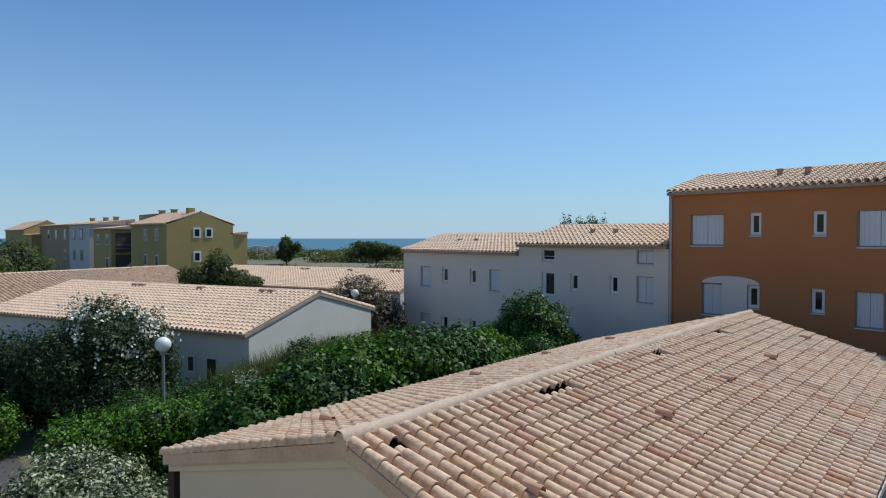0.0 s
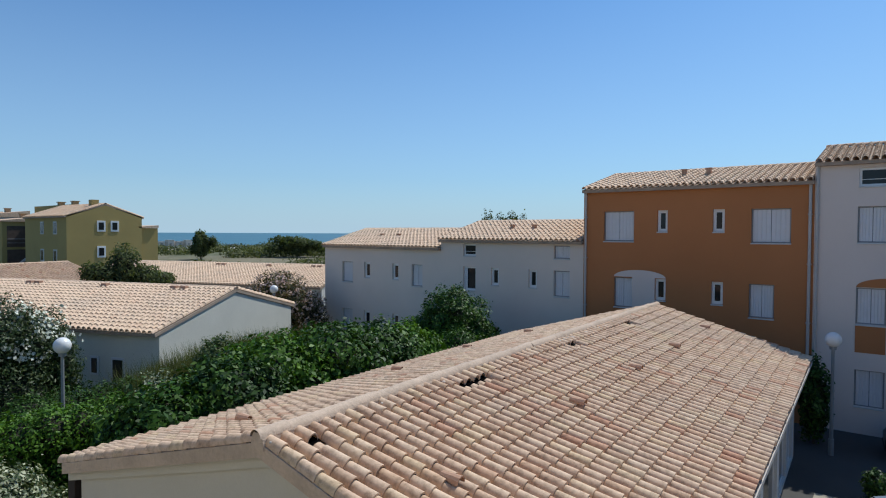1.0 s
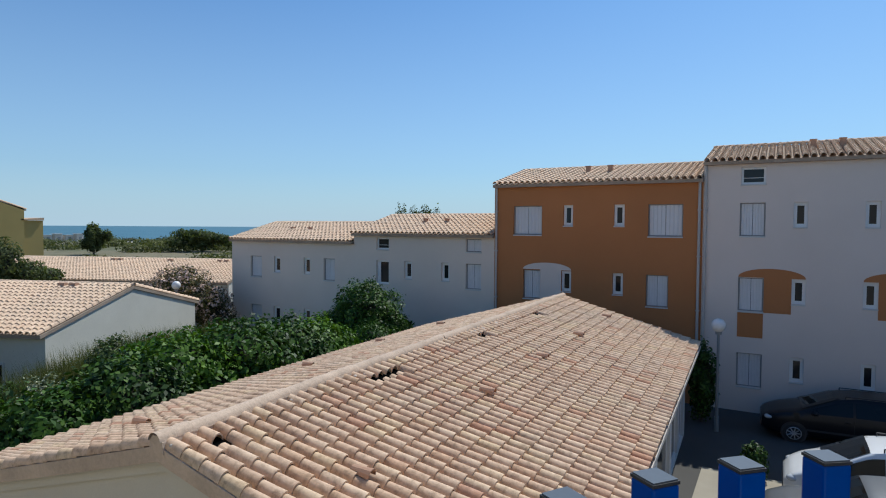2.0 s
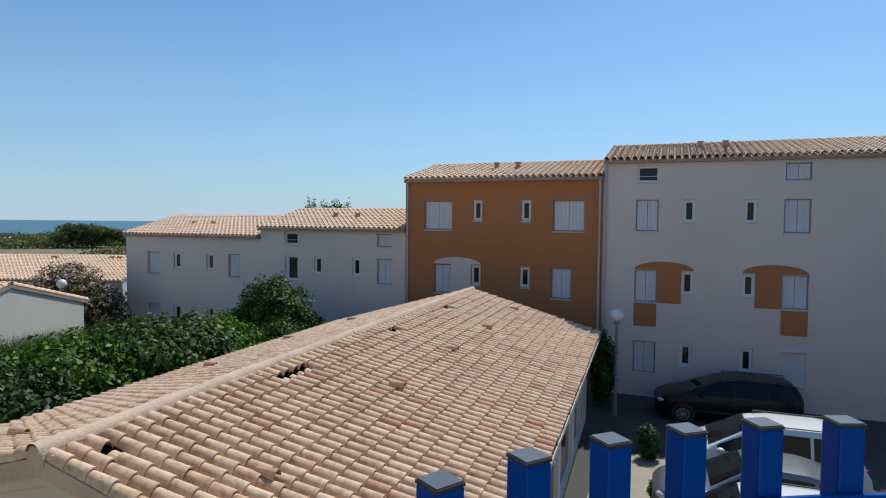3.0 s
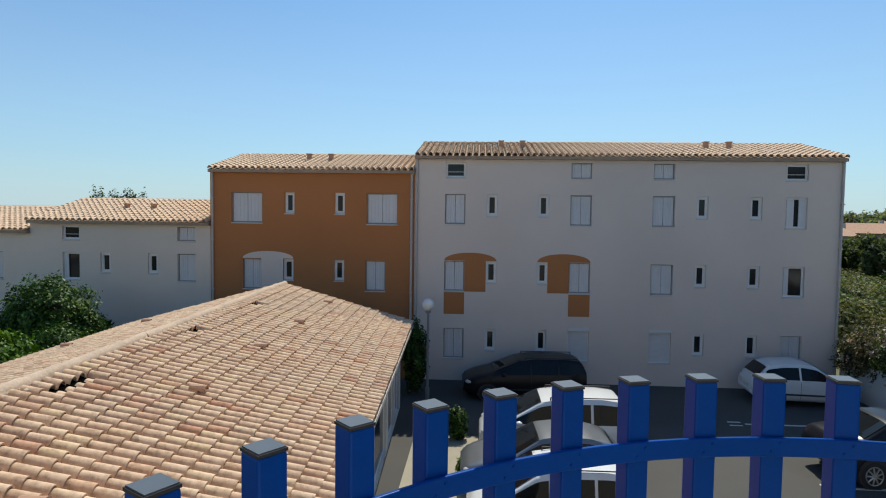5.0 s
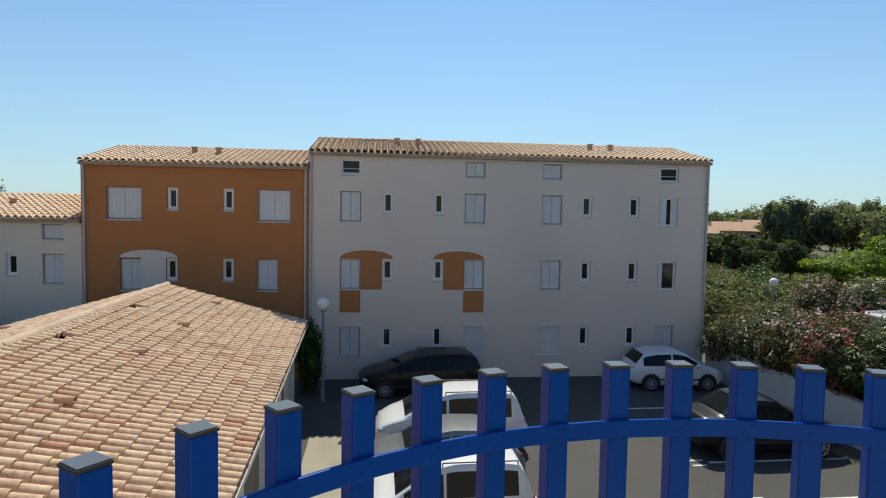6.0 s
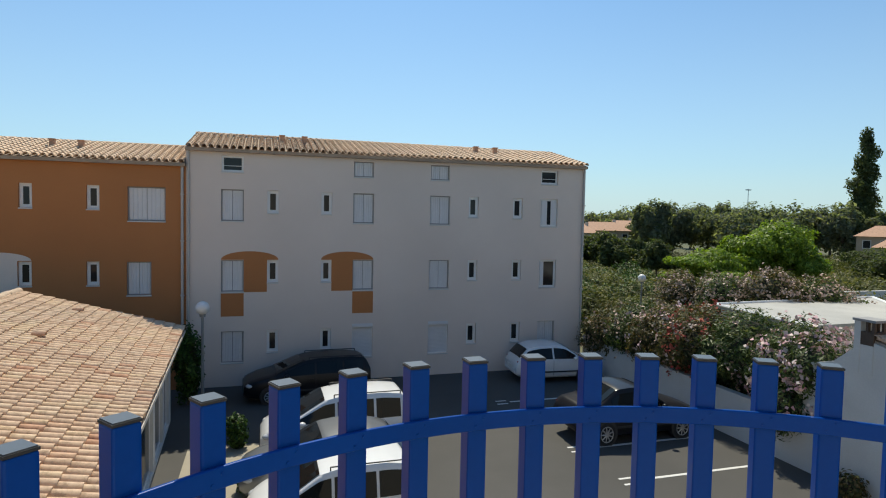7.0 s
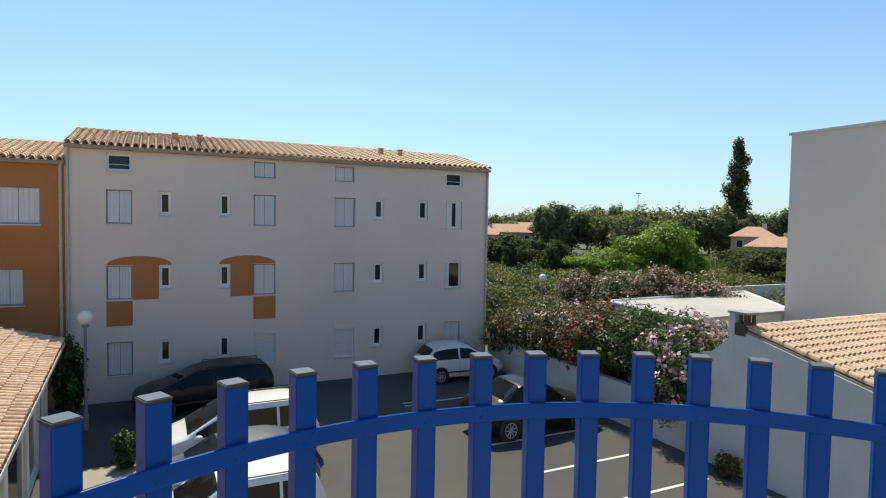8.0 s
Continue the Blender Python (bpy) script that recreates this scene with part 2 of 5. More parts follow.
m, nt, p = base_mat("coastal_ground", 0.95)
c = ramp(nt, noise_tex(nt, 0.02, 8, 0.62), [(0.34, (0.075, 0.095, 0.035)), (0.5, (0.13, 0.13, 0.06)), (0.62, (0.24, 0.2, 0.12)), (0.75, (0.11, 0.13, 0.05))])
d = ramp(nt, noise_tex(nt, 0.6, 6, 0.7), [(0.3, (0.65, 0.65, 0.65)), (0.7, (1.1, 1.1, 1.1))])
nt.links.new(mixc(nt, 1.0, c, d, "MULTIPLY"), p.inputs["Base Color"])
bump(nt, p, noise_tex(nt, 3.0, 6, 0.7), 0.6, 0.15)
GROUND = m
g = Geo()
us, zs, vs_ = [-4500, -400, 0, 245, 285, 300, 4600], [0, 0, 0, 0, -0.6, -3, -3], [-4500, -600, 0, 600, 4500]
for u, z in zip(us, zs):
    g.v += [shore(u, v, z) for v in vs_]
g.f = [(i * 5 + j, i * 5 + j + 1, i * 5 + j + 6, i * 5 + j + 5) for i in range(len(us) - 1) for j in range(4)]
solo("ground", g, GROUND, "dry coastal ground with grass and sandy patches", "ground", "structure")

m, nt, p = base_mat("sea_water", 0.45)
c = ramp(nt, noise_tex(nt, 0.012, 5, 0.6), [(0.35, (0.04, 0.125, 0.165)), (0.7, (0.06, 0.165, 0.20))])
nt.links.new(c, p.inputs["Base Color"])
bump(nt, p, noise_tex(nt, 0.35, 6, 0.65), 0.5, 0.6)
SEA = m
g = Geo()
g.add([shore(u, v, -1.0) for u in (270, 4600) for v in (-4500, 4500)], [(0, 1, 3, 2)])
solo("water", g, SEA, "calm blue sea out to the horizon", "sea", "structure")

g = Geo().box(-3.2, 14.0, -12.0, 23.6, -0.2, 0.02)
solo("road", g, ASPHALT, "grey asphalt of the residents' car park", "car park", "structure")
g = Geo().box(-30.0, -11.0, -12, 3.4, -0.2, 0.016)
solo("pavement", g, ASPHALT, "grey tarmac path between the garden hedges", "path", "structure")
g = Geo().box(-1.75, 0.35, 3.0, 17.4, -0.1, 0.05)
solo("pavement_beige", g, PATHMAT, "beige concrete path along the low house", "path", "structure")
g = Geo().box(0.35, 0.5, 3.0, 17.4, -0.1, 0.12)
solo("kerb", g, KERB, "pale concrete kerb beside the path", "kerb", "structure", bevel=0.02)
for i, (x0, x1, y) in enumerate([(9.35, 13.1, 10.62), (9.35, 13.1, 12.66), (9.1, 13.1, 14.86), (9.1, 13.1, 17.15), (8.7, 13.1, 19.4), (0.9, 3.9, 13.25), (0.9, 3.9, 15.45), (0.9, 3.9, 11.0)]):
    g = Geo().box(x0, x1, y - 0.05, y + 0.05, 0.0, 0.026)
    if x0 > 8:
        g.box(x0 - 0.5, x0 - 0.1, y + 0.12, y + 0.2, 0.0, 0.026).box(x0 - 0.55, x0 - 0.15, y - 0.2, y - 0.12, 0.0, 0.026)
    solo("parking_line", g, LINE, "worn white parking bay line on asphalt", "parking line", "structure", "parking lines")


# ---- roofs ----
def barrel(length, r0, r1, thick=0.014, segs=6, arc=1.0):
    """One canal tile: lies along +x from 0 to length, hollow side down, narrower at its upper end (x = 0)."""
    g = Geo()
    rows = []
    for x, r in ((0.0, r1), (length, r0)):
        for rr in (r, r - thick):
            rows.append([(x, rr * math.cos(math.pi * i / segs), rr * math.sin(math.pi * i / segs) * arc) for i in range(segs + 1)])
    n = segs + 1
    vs = [v for row in rows for v in row]
    fs = []
    for i in range(segs):
        fs.append((i, i + 1, 2 * n + i + 1, 2 * n + i))
        fs.append((2 * n + i, 2 * n + i + 1, 3 * n + i + 1, 3 * n + i))
    fs += [(0, 2 * n, 3 * n, n), (segs, n + segs, 3 * n + segs, 2 * n + segs)]
    return g.add(vs, fs)


def lay(geo, out, m):
    out.add([m @ Vector(v) for v in geo.v], geo.f)


TILE = barrel(0.40, 0.089, 0.071, segs=8, arc=1.32, thick=0.016)
TILE_LOW = barrel(0.42, 0.104, 0.082, segs=6, arc=1.15, thick=0.02)


def slope_frame(origin, along, down, drop):
    """A pose whose x runs down the slope, y along the eave and z out of the roof."""
    a = Vector((*along, 0)).normalized()
    dn = Vector((*Vector(down).normalized(), -drop)).normalized()
    n = dn.cross(a)
    if n.z < 0:
        n = -n
    a2 = n.cross(dn)
    m = Matrix((dn, a2, n)).transposed().to_4x4()
    m.translation = origin
    return m


def tile_slope(out, frame_m, length, width, pitch=0.213, course=0.312, tile=TILE, seed=1, lap=0.06, jitter=0.006, skip=None, single=None):
    """Courses of canal tiles over a slope that runs length down and width along; single(i, j) tells which become objects."""
    rnd = random.Random(seed)
    nj, ni = int(round(width / pitch)), int(round(length / course))
    picked = []
    for j in range(nj):
        wob = rnd.uniform(-jitter, jitter)
        for i in range(ni):
            if skip and skip(i, j):
                continue
            s = i * length / ni
            lm = frame_m @ Matrix.Translation((s - lap + rnd.uniform(-0.012, 0.012), (j + 0.5) * width / nj + wob, 0.012 + rnd.uniform(0, 0.008))) \
                @ Euler((rnd.uniform(-0.03, 0.03), -radians(2.6) + rnd.uniform(-0.01, 0.01), rnd.uniform(-0.013, 0.013))).to_matrix().to_4x4()
            if single and single(i, j):
                picked.append(lm)
            else:
                lay(tile, out, lm)
    return picked


def gable_roof(parent, O, dirv, length, halves, zr, slope, mat_tiles, tile=TILE_LOW, over=0.0, seed=1, sides=(1, -1), cap=True, thick=0.12):
    """Deck, tiles and ridge caps of a gabled roof; ridge from O along dirv; halves: run of the right and left slope."""
    d = Vector((*dirv, 0)).normalized()
    r = Vector((d.y, -d.x, 0))
    O3 = Vector((*O, zr))
    g = Geo()
    poly = [(-halves[1], -slope * halves[1]), (0, 0), (halves[0], -slope * halves[0]), (halves[0], -slope * halves[0] - thick), (0, -thick), (-halves[1], -slope * halves[1] - thick)]
    g.prism(poly, 0, length, lambda a, b, h: O3 + r * a + d * h + Vector((0, 0, b - 0.012)))
    roof = part("roof", g, UNDER, parent)
    out = Geo()
    for s in sides:
        fm = slope_frame(O3 if s > 0 else O3, (d.x, d.y), (r.x * s, r.y * s), slope)
        if fm.col[1].to_3d().dot(d) < 0:
            fm = fm @ Matrix.Diagonal((1, -1, 1, 1))
        tile_slope(out, fm, halves[0 if s > 0 else 1] * math.hypot(1, slope) + over, length, tile=tile, seed=seed + s, pitch=0.213 if tile is TILE else 0.25)
    ob = part("roof_tiles", out, mat_tiles, roof, smooth=True)
    ob["kind"] = "stuff"
    if cap:
        n = int(length / 0.36)
        rnd = random.Random(seed)
        cap_mesh = mesh_of("ridge_cap", barrel(0.42, 0.14, 0.125, segs=6, arc=0.75), mat_tiles)
        for i in range(n):
            o = new("ridge_cap", cap_mesh)
            o.parent = roof
            o.matrix_basis = Matrix.Translation(O3 + d * (i * length / n) + Vector((0, 0, 0.015 + rnd.uniform(0, 0.01)))) @ Matrix.Rotation(math.atan2(d.y, d.x) + rnd.uniform(-0.03, 0.03), 4, "Z")
    return roof


# ---- windows and facades ----
FY = 23.6


def wall_with_openings(x0, x1, z0, z1, holes, y=FY, thick=0.3):
    xs = sorted({x0, x1, *[h[0] for h in holes], *[h[1] for h in holes]})
    zs = sorted({z0, z1, *[h[2] for h in holes], *[h[3] for h in holes]})
    g = Geo()
    idx = {}

    def vert(x, yy, z):
        k = (round(x, 4), round(yy, 4), round(z, 4))
        if k not in idx:
            idx[k] = len(g.v)
            g.v.append((x, yy, z))
        return idx[k]

    def inside(a, b, c_, d_):
        return any(h[0] - 1e-6 <= a and b <= h[1] + 1e-6 and h[2] - 1e-6 <= c_ and d_ <= h[3] + 1e-6 for h in holes)

    solid = {}
    for i in range(len(xs) - 1):
        for j in range(len(zs) - 1):
            solid[i, j] = not inside(xs[i], xs[i + 1], zs[j], zs[j + 1])
    for (i, j), s in solid.items():
        if not s:
            continue
        a, b, c_, d_ = xs[i], xs[i + 1], zs[j], zs[j + 1]
        for yy in (y, y + thick):
            g.f.append((vert(a, yy, c_), vert(b, yy, c_), vert(b, yy, d_), vert(a, yy, d_)))
        for di, dj, e in ((-1, 0, ((a, c_), (a, d_))), (1, 0, ((b, c_), (b, d_))), (0, -1, ((a, c_), (b, c_))), (0, 1, ((a, d_), (b, d_)))):
            if not solid.get((i + di, j + dj), False):
                (ax, az), (bx, bz) = e
                g.f.append((vert(ax, y, az), vert(bx, y, bz), vert(bx, y + thick, bz), vert(ax, y + thick, az)))
    return g


def grooved(a, b, n, y0, y1, c_, d_, level=False):
    """One leaf of n boards with V grooves between them; level: boards lie flat."""
    w = (b - a) / n
    poly = [(a, y1)]
    for q in range(n):
        poly += [(a + q * w, y0 + 0.012), (a + q * w + 0.012, y0), (a + (q + 1) * w - 0.012, y0)]
    poly += [(b, y0 + 0.012), (b, y1)]
    return Geo().prism(poly, c_, d_, (lambda p_, q, h: (h, q, p_)) if level else (lambda p_, q, h: (p_, q, h)))


def window(kind, x0, x1, z0, z1, parent, y=FY):
    """One window in its opening. kinds: shut, ajar, slot, attic_open, attic_shut, open, roller."""
    w, h = x1 - x0, z1 - z0
    yi = y + 0.10
    fr = 0.075 if kind in ("slot", "attic_open", "open", "ajar") else 0.035
    g = Geo()
    g.box(x0, x0 + fr, yi, yi + 0.06, z0, z1).box(x1 - fr, x1, yi, yi + 0.06, z0, z1).box(x0 + fr, x1 - fr, yi, yi + 0.06, z1 - fr, z1).box(x0 + fr, x1 - fr, yi, yi + 0.06, z0, z0 + fr)
    # closed shutters get grey frames: the recess shadow round them as colour
    win = part("window", g, GREY_MID if kind in ("shut", "attic_shut") else FRAME_WHITE, parent)
    part("sill", Geo().box(x0 - 0.01, x1 + 0.01, y - 0.035, yi + 0.02, z0 - 0.05, z0 - 0.004), SILL, win, bevel=0.008)
    if kind in ("shut", "attic_shut"):
        n = 2 if w > 0.5 else 1
        for k in range(n):
            a, b = x0 + fr + k * (w - 2 * fr) / n + 0.006, x0 + fr + (k + 1) * (w - 2 * fr) / n - 0.006
            part("shutter", grooved(a, b, 4, yi + 0.012, yi + 0.04, z0 + fr + 0.005, z1 - fr - 0.005), SHUTTER, win)
    elif kind == "roller":
        nb = max(6, int(h / 0.06))
        part("roller_shutter", grooved(z0 + fr, z1 - fr, nb, yi + 0.012, yi + 0.04, x0 + fr, x1 - fr, True), SHUTTER, win)
        part("shutter_box", Geo().box(x0, x1, y - 0.02, yi + 0.02, z1 - 0.002, z1 + 0.14), SHUTTER, win, bevel=0.01)
    else:
        part("pane", Geo().box(x0 + fr, x1 - fr, yi + 0.028, yi + 0.036, z0 + fr, z1 - fr), PANE, win)
        if kind == "slot":
            part("casement", Geo().box(x0 + fr, x0 + fr + 0.03, yi + 0.004, yi + 0.05, z0 + fr, z1 - fr).box(x1 - fr - 0.03, x1 - fr, yi + 0.004, yi + 0.05, z0 + fr, z1 - fr)
                 .box(x0 + fr, x1 - fr, yi + 0.006, yi + 0.05, z1 - fr - 0.04, z1 - fr).box(x0 + fr, x1 - fr, yi + 0.006, yi + 0.05, z0 + fr, z0 + fr + 0.04), FRAME_WHITE, win)
        if kind == "ajar":
            for a, b in ((x0 + fr, x0 + 0.42 * w), (x1 - 0.36 * w, x1 - fr)):
                part("shutter", Geo().box(a, b, yi - 0.03, yi - 0.004, z0 + fr, z1 - fr), SHUTTER, win)
        if kind == "open":
            part("shutter", Geo().box(x0 + fr, x0 + 0.3 * w, yi - 0.03, yi - 0.004, z0 + fr, z1 - fr), SHUTTER, win)
        if kind == "attic_open":
            s = Geo()
            s.box(x0 + fr, x1 - fr, yi + 0.01, yi + 0.02, z0 + 0.36 * h, z0 + 0.39 * h)
            part("glazing_bar", s, FRAME_WHITE, win)
    return win


def terrace_house(name, label, x0, x1, eave, ridge_z, stucco, wins, seed, pipes=(), arches=(), vents=(), group="terrace row", gable_ends=True):
    """One house of the terrace row: front wall with openings, side and back walls, tiled gable roof, gutter, windows."""
    h = thing(name, ((x0 + x1) / 2, FY + 3.4, 0), label, "apartment building", group)
    yr, back = 27.0, 30.4
    part("wall", wall_with_openings(x0, x1, -0.1, eave - 0.05, [w[1:5] for w in wins]), stucco, h)
    g = Geo()
    for xa in (x0, x1 - 0.3):
        g.prism([(FY + 0.3, -0.1), (back, -0.1), (back, eave - 0.05), (yr, ridge_z - 0.14), (FY + 0.3, eave + 0.03)], xa, xa + 0.3, lambda a, b, q: (q, a, b))
    g.box(x0 + 0.3, x1 - 0.3, back - 0.3, back, -0.1, eave - 0.05)
    part("side_wall", g, stucco, h)
    # solid near-black block; the rooms' darkness is put into its colour
    part("room_block", Geo().box(x0 + 0.3, x1 - 0.3, FY + 1.2, back - 0.3, 0, eave - 0.2), DARK, h, "near-black block standing in for unlit rooms")
    half = yr - (FY - 0.22)
    gable_roof(h, (x0, yr), (1, 0), x1 - x0, (half, back + 0.2 - yr), ridge_z, (ridge_z - eave) / half, TILE_PALE, over=0.05, seed=seed)
    part("gutter", Geo().box(x0, x1, FY - 0.12, FY - 0.002, eave - 0.13, eave - 0.06), GUTTER, h)
    for w in wins:
        window(w[0], *w[1:5], h)
    for px in pipes:
        g = Geo().tube((px, FY - 0.06, 0.0), (px, FY - 0.06, eave - 0.1), 0.05, n=8)
        for zz in (1.5, 3.5, 5.5, 7.2):
            if zz < eave - 0.4:
                g.box(px - 0.065, px + 0.065, FY - 0.125, FY - 0.002, zz, zz + 0.04)
        part("downpipe", g, PIPE, h, smooth=False)
    for (cx, y_on, vz) in vents:
        g = Geo().box(cx - 0.09, cx + 0.09, y_on - 0.09, y_on + 0.09, vz - 0.15, vz + 0.24).box(cx - 0.12, cx + 0.12, y_on - 0.12, y_on + 0.12, vz + 0.24, vz + 0.28)
        part("roof_vent", g, TILE_TERRA, h, bevel=0.01)
    return h


def arch_panel(parent, x_sh0, x_sh1, x_n0, x_n1, ztop, zspring, zlow, material, sq=None):
    """Painted arch that joins a shuttered window and a slot window: an arched field, and a square below the shutters."""
    xa, xb = min(x_sh0, x_n0), max(x_sh1, x_n1)
    t0, t1 = FY - 0.012, FY - 0.0015
    cx, hw, rise = (xa + xb) / 2, (xb - xa) / 2, ztop - zspring
    arc = [(cx + hw * math.cos(math.pi * (1 - i / 16)), zspring + rise * math.sin(math.pi * i / 16)) for i in range(17)]
    left, right = (x_sh1, x_n0) if x_sh0 < x_n0 else (x_n1, x_sh0)
    g = Geo()
    g.prism(arc, t0, t1, lambda a, b, q: (a, q, b))
    g.box(left, right, t0, t1, zlow, zspring)
    part("painted_arch", g, material, parent)
    if sq:
        part("painted_square", Geo().box(*sq[:2], t0, t1, *sq[2:]), material, parent)


rows_w = []
XS = [("shut", -1.30, -0.49), ("slot", 0.35, 0.77), ("slot", 2.37, 2.78), ("shut", 3.61, 4.44), ("shut", 6.76, 7.62), ("slot", 8.44, 8.87), ("slot", 10.45, 10.89), ("shut", 11.74, 12.56)]
for row, (zs_big, zt) in enumerate(((6.28, 7.46), (3.62, 4.81), (0.92, 2.12))):
    for i, (k, a, b) in enumerate(XS):
        kk = k
        if k == "shut" and i == 7:
            kk = ("ajar", "open", "shut")[row]
        if row == 2 and i in (3, 4):
            kk = "roller"
        rows_w.append((kk, a, b, (zt - 0.85) if k == "slot" else zs_big, zt))
for i, (a, b) in enumerate(((-1.28, -0.50), (3.62, 4.42), (6.77, 7.57), (11.74, 12.55))):
    rows_w.append(("attic_open" if i in (0, 3) else "attic_shut", a, b, 8.11, 8.71))
white = terrace_house("apartment_building", "tall white-rendered terrace house with closed shutters and orange painted arches", -2.5, 13.87, 8.95, 9.84, STUCCO_WHITE, rows_w, 11,
                      pipes=(-2.42, 13.8), vents=[(0.93, 25.3, 9.5), (1.82, 25.3, 9.5), (9.3, 25.3, 9.5), (10.22, 25.3, 9.5)])
arch_panel(white, -1.30, -0.49, 0.35, 0.77, 5.15, 4.83, 3.60, STUCCO_ORANGE, (-1.30, -0.49, 2.69, 3.56))
arch_panel(white, 3.61, 4.44, 2.37, 2.78, 5.15, 4.83, 3.60, STUCCO_ORANGE, (3.61, 4.44, 2.69, 3.56))
ow = [("shut", -9.95, -8.68, 6.23, 7.45), ("slot", -7.76, -7.36, 6.62, 7.46), ("slot", -5.72, -5.31, 6.62, 7.46), ("shut", -4.43, -3.18, 6.23, 7.45),
      ("shut", -9.49, -8.72, 3.55, 4.76), ("slot", -7.82, -7.40, 3.93, 4.77), ("slot", -5.74, -5.33, 3.93, 4.77), ("shut", -4.47, -3.66, 3.55, 4.76),
      ("shut", -9.49, -8.72, 0.85, 2.1), ("slot", -7.82, -7.40, 1.3, 2.1), ("slot", -5.74, -5.33, 1.3, 2.1), ("shut", -4.47, -3.66, 0.85, 2.1)]
orange = terrace_house("apartment_building", "orange-rendered terrace house with white shutters and a white painted arch", -10.83, -2.5, 8.36, 9.24, STUCCO_ORANGE, ow, 12,
                       pipes=(-10.72, -2.62), vents=[(-7.23, 25.3, 8.9), (-6.29, 25.3, 8.9)])
arch_panel(orange, -9.49, -8.72, -7.82, -7.40, 5.08, 4.79, 3.55, STUCCO_WHITE)
lb = [("open", -17.12, -16.38, 3.77, 4.90), ("slot", -15.50, -15.07, 4.08, 4.9), ("slot", -13.48, -13.06, 4.08, 4.9), ("shut", -12.23, -11.46, 3.77, 4.9),
      ("attic_open", -17.12, -16.38, 5.43, 6.0), ("attic_shut", -12.23, -11.46, 5.43, 6.0), ("slot", -15.50, -15.07, 1.3, 2.15), ("slot", -13.48, -13.06, 1.3, 2.15), ("shut", -17.12, -16.38, 0.95, 2.15), ("shut", -12.23, -11.46, 0.95, 2.15)]
terrace_house("apartment_building", "two-storey off-white terrace house with small shuttered windows", -18.5, -10.83, 6.2, 7.12, STUCCO_LOW, lb, 13, vents=[(-15.35, 25.3, 6.68), (-14.14, 25.3, 6.68)])
la = [("shut", -25.72, -24.86, 3.72, 4.87), ("slot", -23.94, -23.49, 4.03, 4.88), ("slot", -21.81, -21.37, 4.03, 4.88), ("shut", -20.45, -19.71, 3.75, 4.88),
      ("shut", -25.72, -24.86, 1.0, 2.17), ("slot", -23.98, -23.51, 1.33, 2.17), ("slot", -21.81, -21.37, 1.33, 2.18), ("shut", -20.45, -19.71, 1.0, 2.17)]
terrace_house("apartment_building", "lower off-white terrace house at the end of the row", -27.2, -18.5, 5.78, 6.72, STUCCO_LOW, la, 14, vents=[(-24.16, 25.3, 6.2), (-22.89, 25.3, 6.2)])

# ---- low tiled house in front ----
RO, RD = Vector((-5.94, 4.03)), Vector((-0.041, 0.99916))
RR = Vector((RD.y, -RD.x))
RL, RZ, RS = 16.0, 4.10, 0.278
R_RUN, L_RUN = 4.36, 5.2


def on_house(a, h, z):
    q = RO + RR * a + RD * h
    return Vector((q.x, q.y, z))


def HP(a, b, h):
    return on_house(a, h, b)


house = thing("low_house", on_house(0, RL / 2, 0), "single-storey beige house under a broad clay-tiled gable roof", "house")
g = Geo()
prof = [(-4.75, 0.0), (R_RUN - 0.31, 0.0), (R_RUN - 0.31, RZ - RS * (R_RUN - 0.31) - 0.16), (0, RZ - 0.16), (-4.75, RZ - RS * 4.75 - 0.16)]
for h0, h1 in ((0.16, 0.42), (RL - 0.42, RL - 0.16)):
    part("gable_wall", Geo().prism(prof, h0, h1, HP), STUCCO_BEIGE, house)
g = Geo()
wx = R_RUN - 0.31
ops = [(0.9, 3.3), (3.7, 6.1), (6.5, 8.9), (9.3, 11.7), (12.1, 13.7), (14.1, 15.3)]
g = wall_with_openings(0.42, RL - 0.42, 0.0, 2.75, [(a, b, 0.12, 2.58) for a, b in ops], 0.0, 0.25)
g.v = [tuple(on_house(wx - v[1], v[0], v[2])) for v in g.v]
part("side_wall", g, STUCCO_WALL, house)
part("side_wall", Geo().prism([(-4.75, 0), (-4.5, 0), (-4.5, 2.7), (-4.75, 2.7)], 0.42, RL - 0.42, HP), STUCCO_WALL, house)
for a, b in ops:
    w = part("window", Geo().prism([(wx - 0.12, 0.12), (wx - 0.07, 0.12), (wx - 0.07, 0.19), (wx - 0.12, 0.19)], a, b, HP).prism([(wx - 0.12, 2.51), (wx - 0.07, 2.51), (wx - 0.07, 2.58), (wx - 0.12, 2.58)], a, b, HP)
             .prism([(wx - 0.12, 0.19), (wx - 0.07, 0.19), (wx - 0.07, 2.51), (wx - 0.12, 2.51)], a, a + 0.06, HP).prism([(wx - 0.12, 0.19), (wx - 0.07, 0.19), (wx - 0.07, 2.51), (wx - 0.12, 2.51)], b - 0.06, b, HP), FRAME_WHITE, house)
    part("pane", Geo().prism([(wx - 0.1, 0.19), (wx - 0.09, 0.19), (wx - 0.09, 2.51), (wx - 0.1, 2.51)], a + 0.06, b - 0.06, HP), PANE, w)
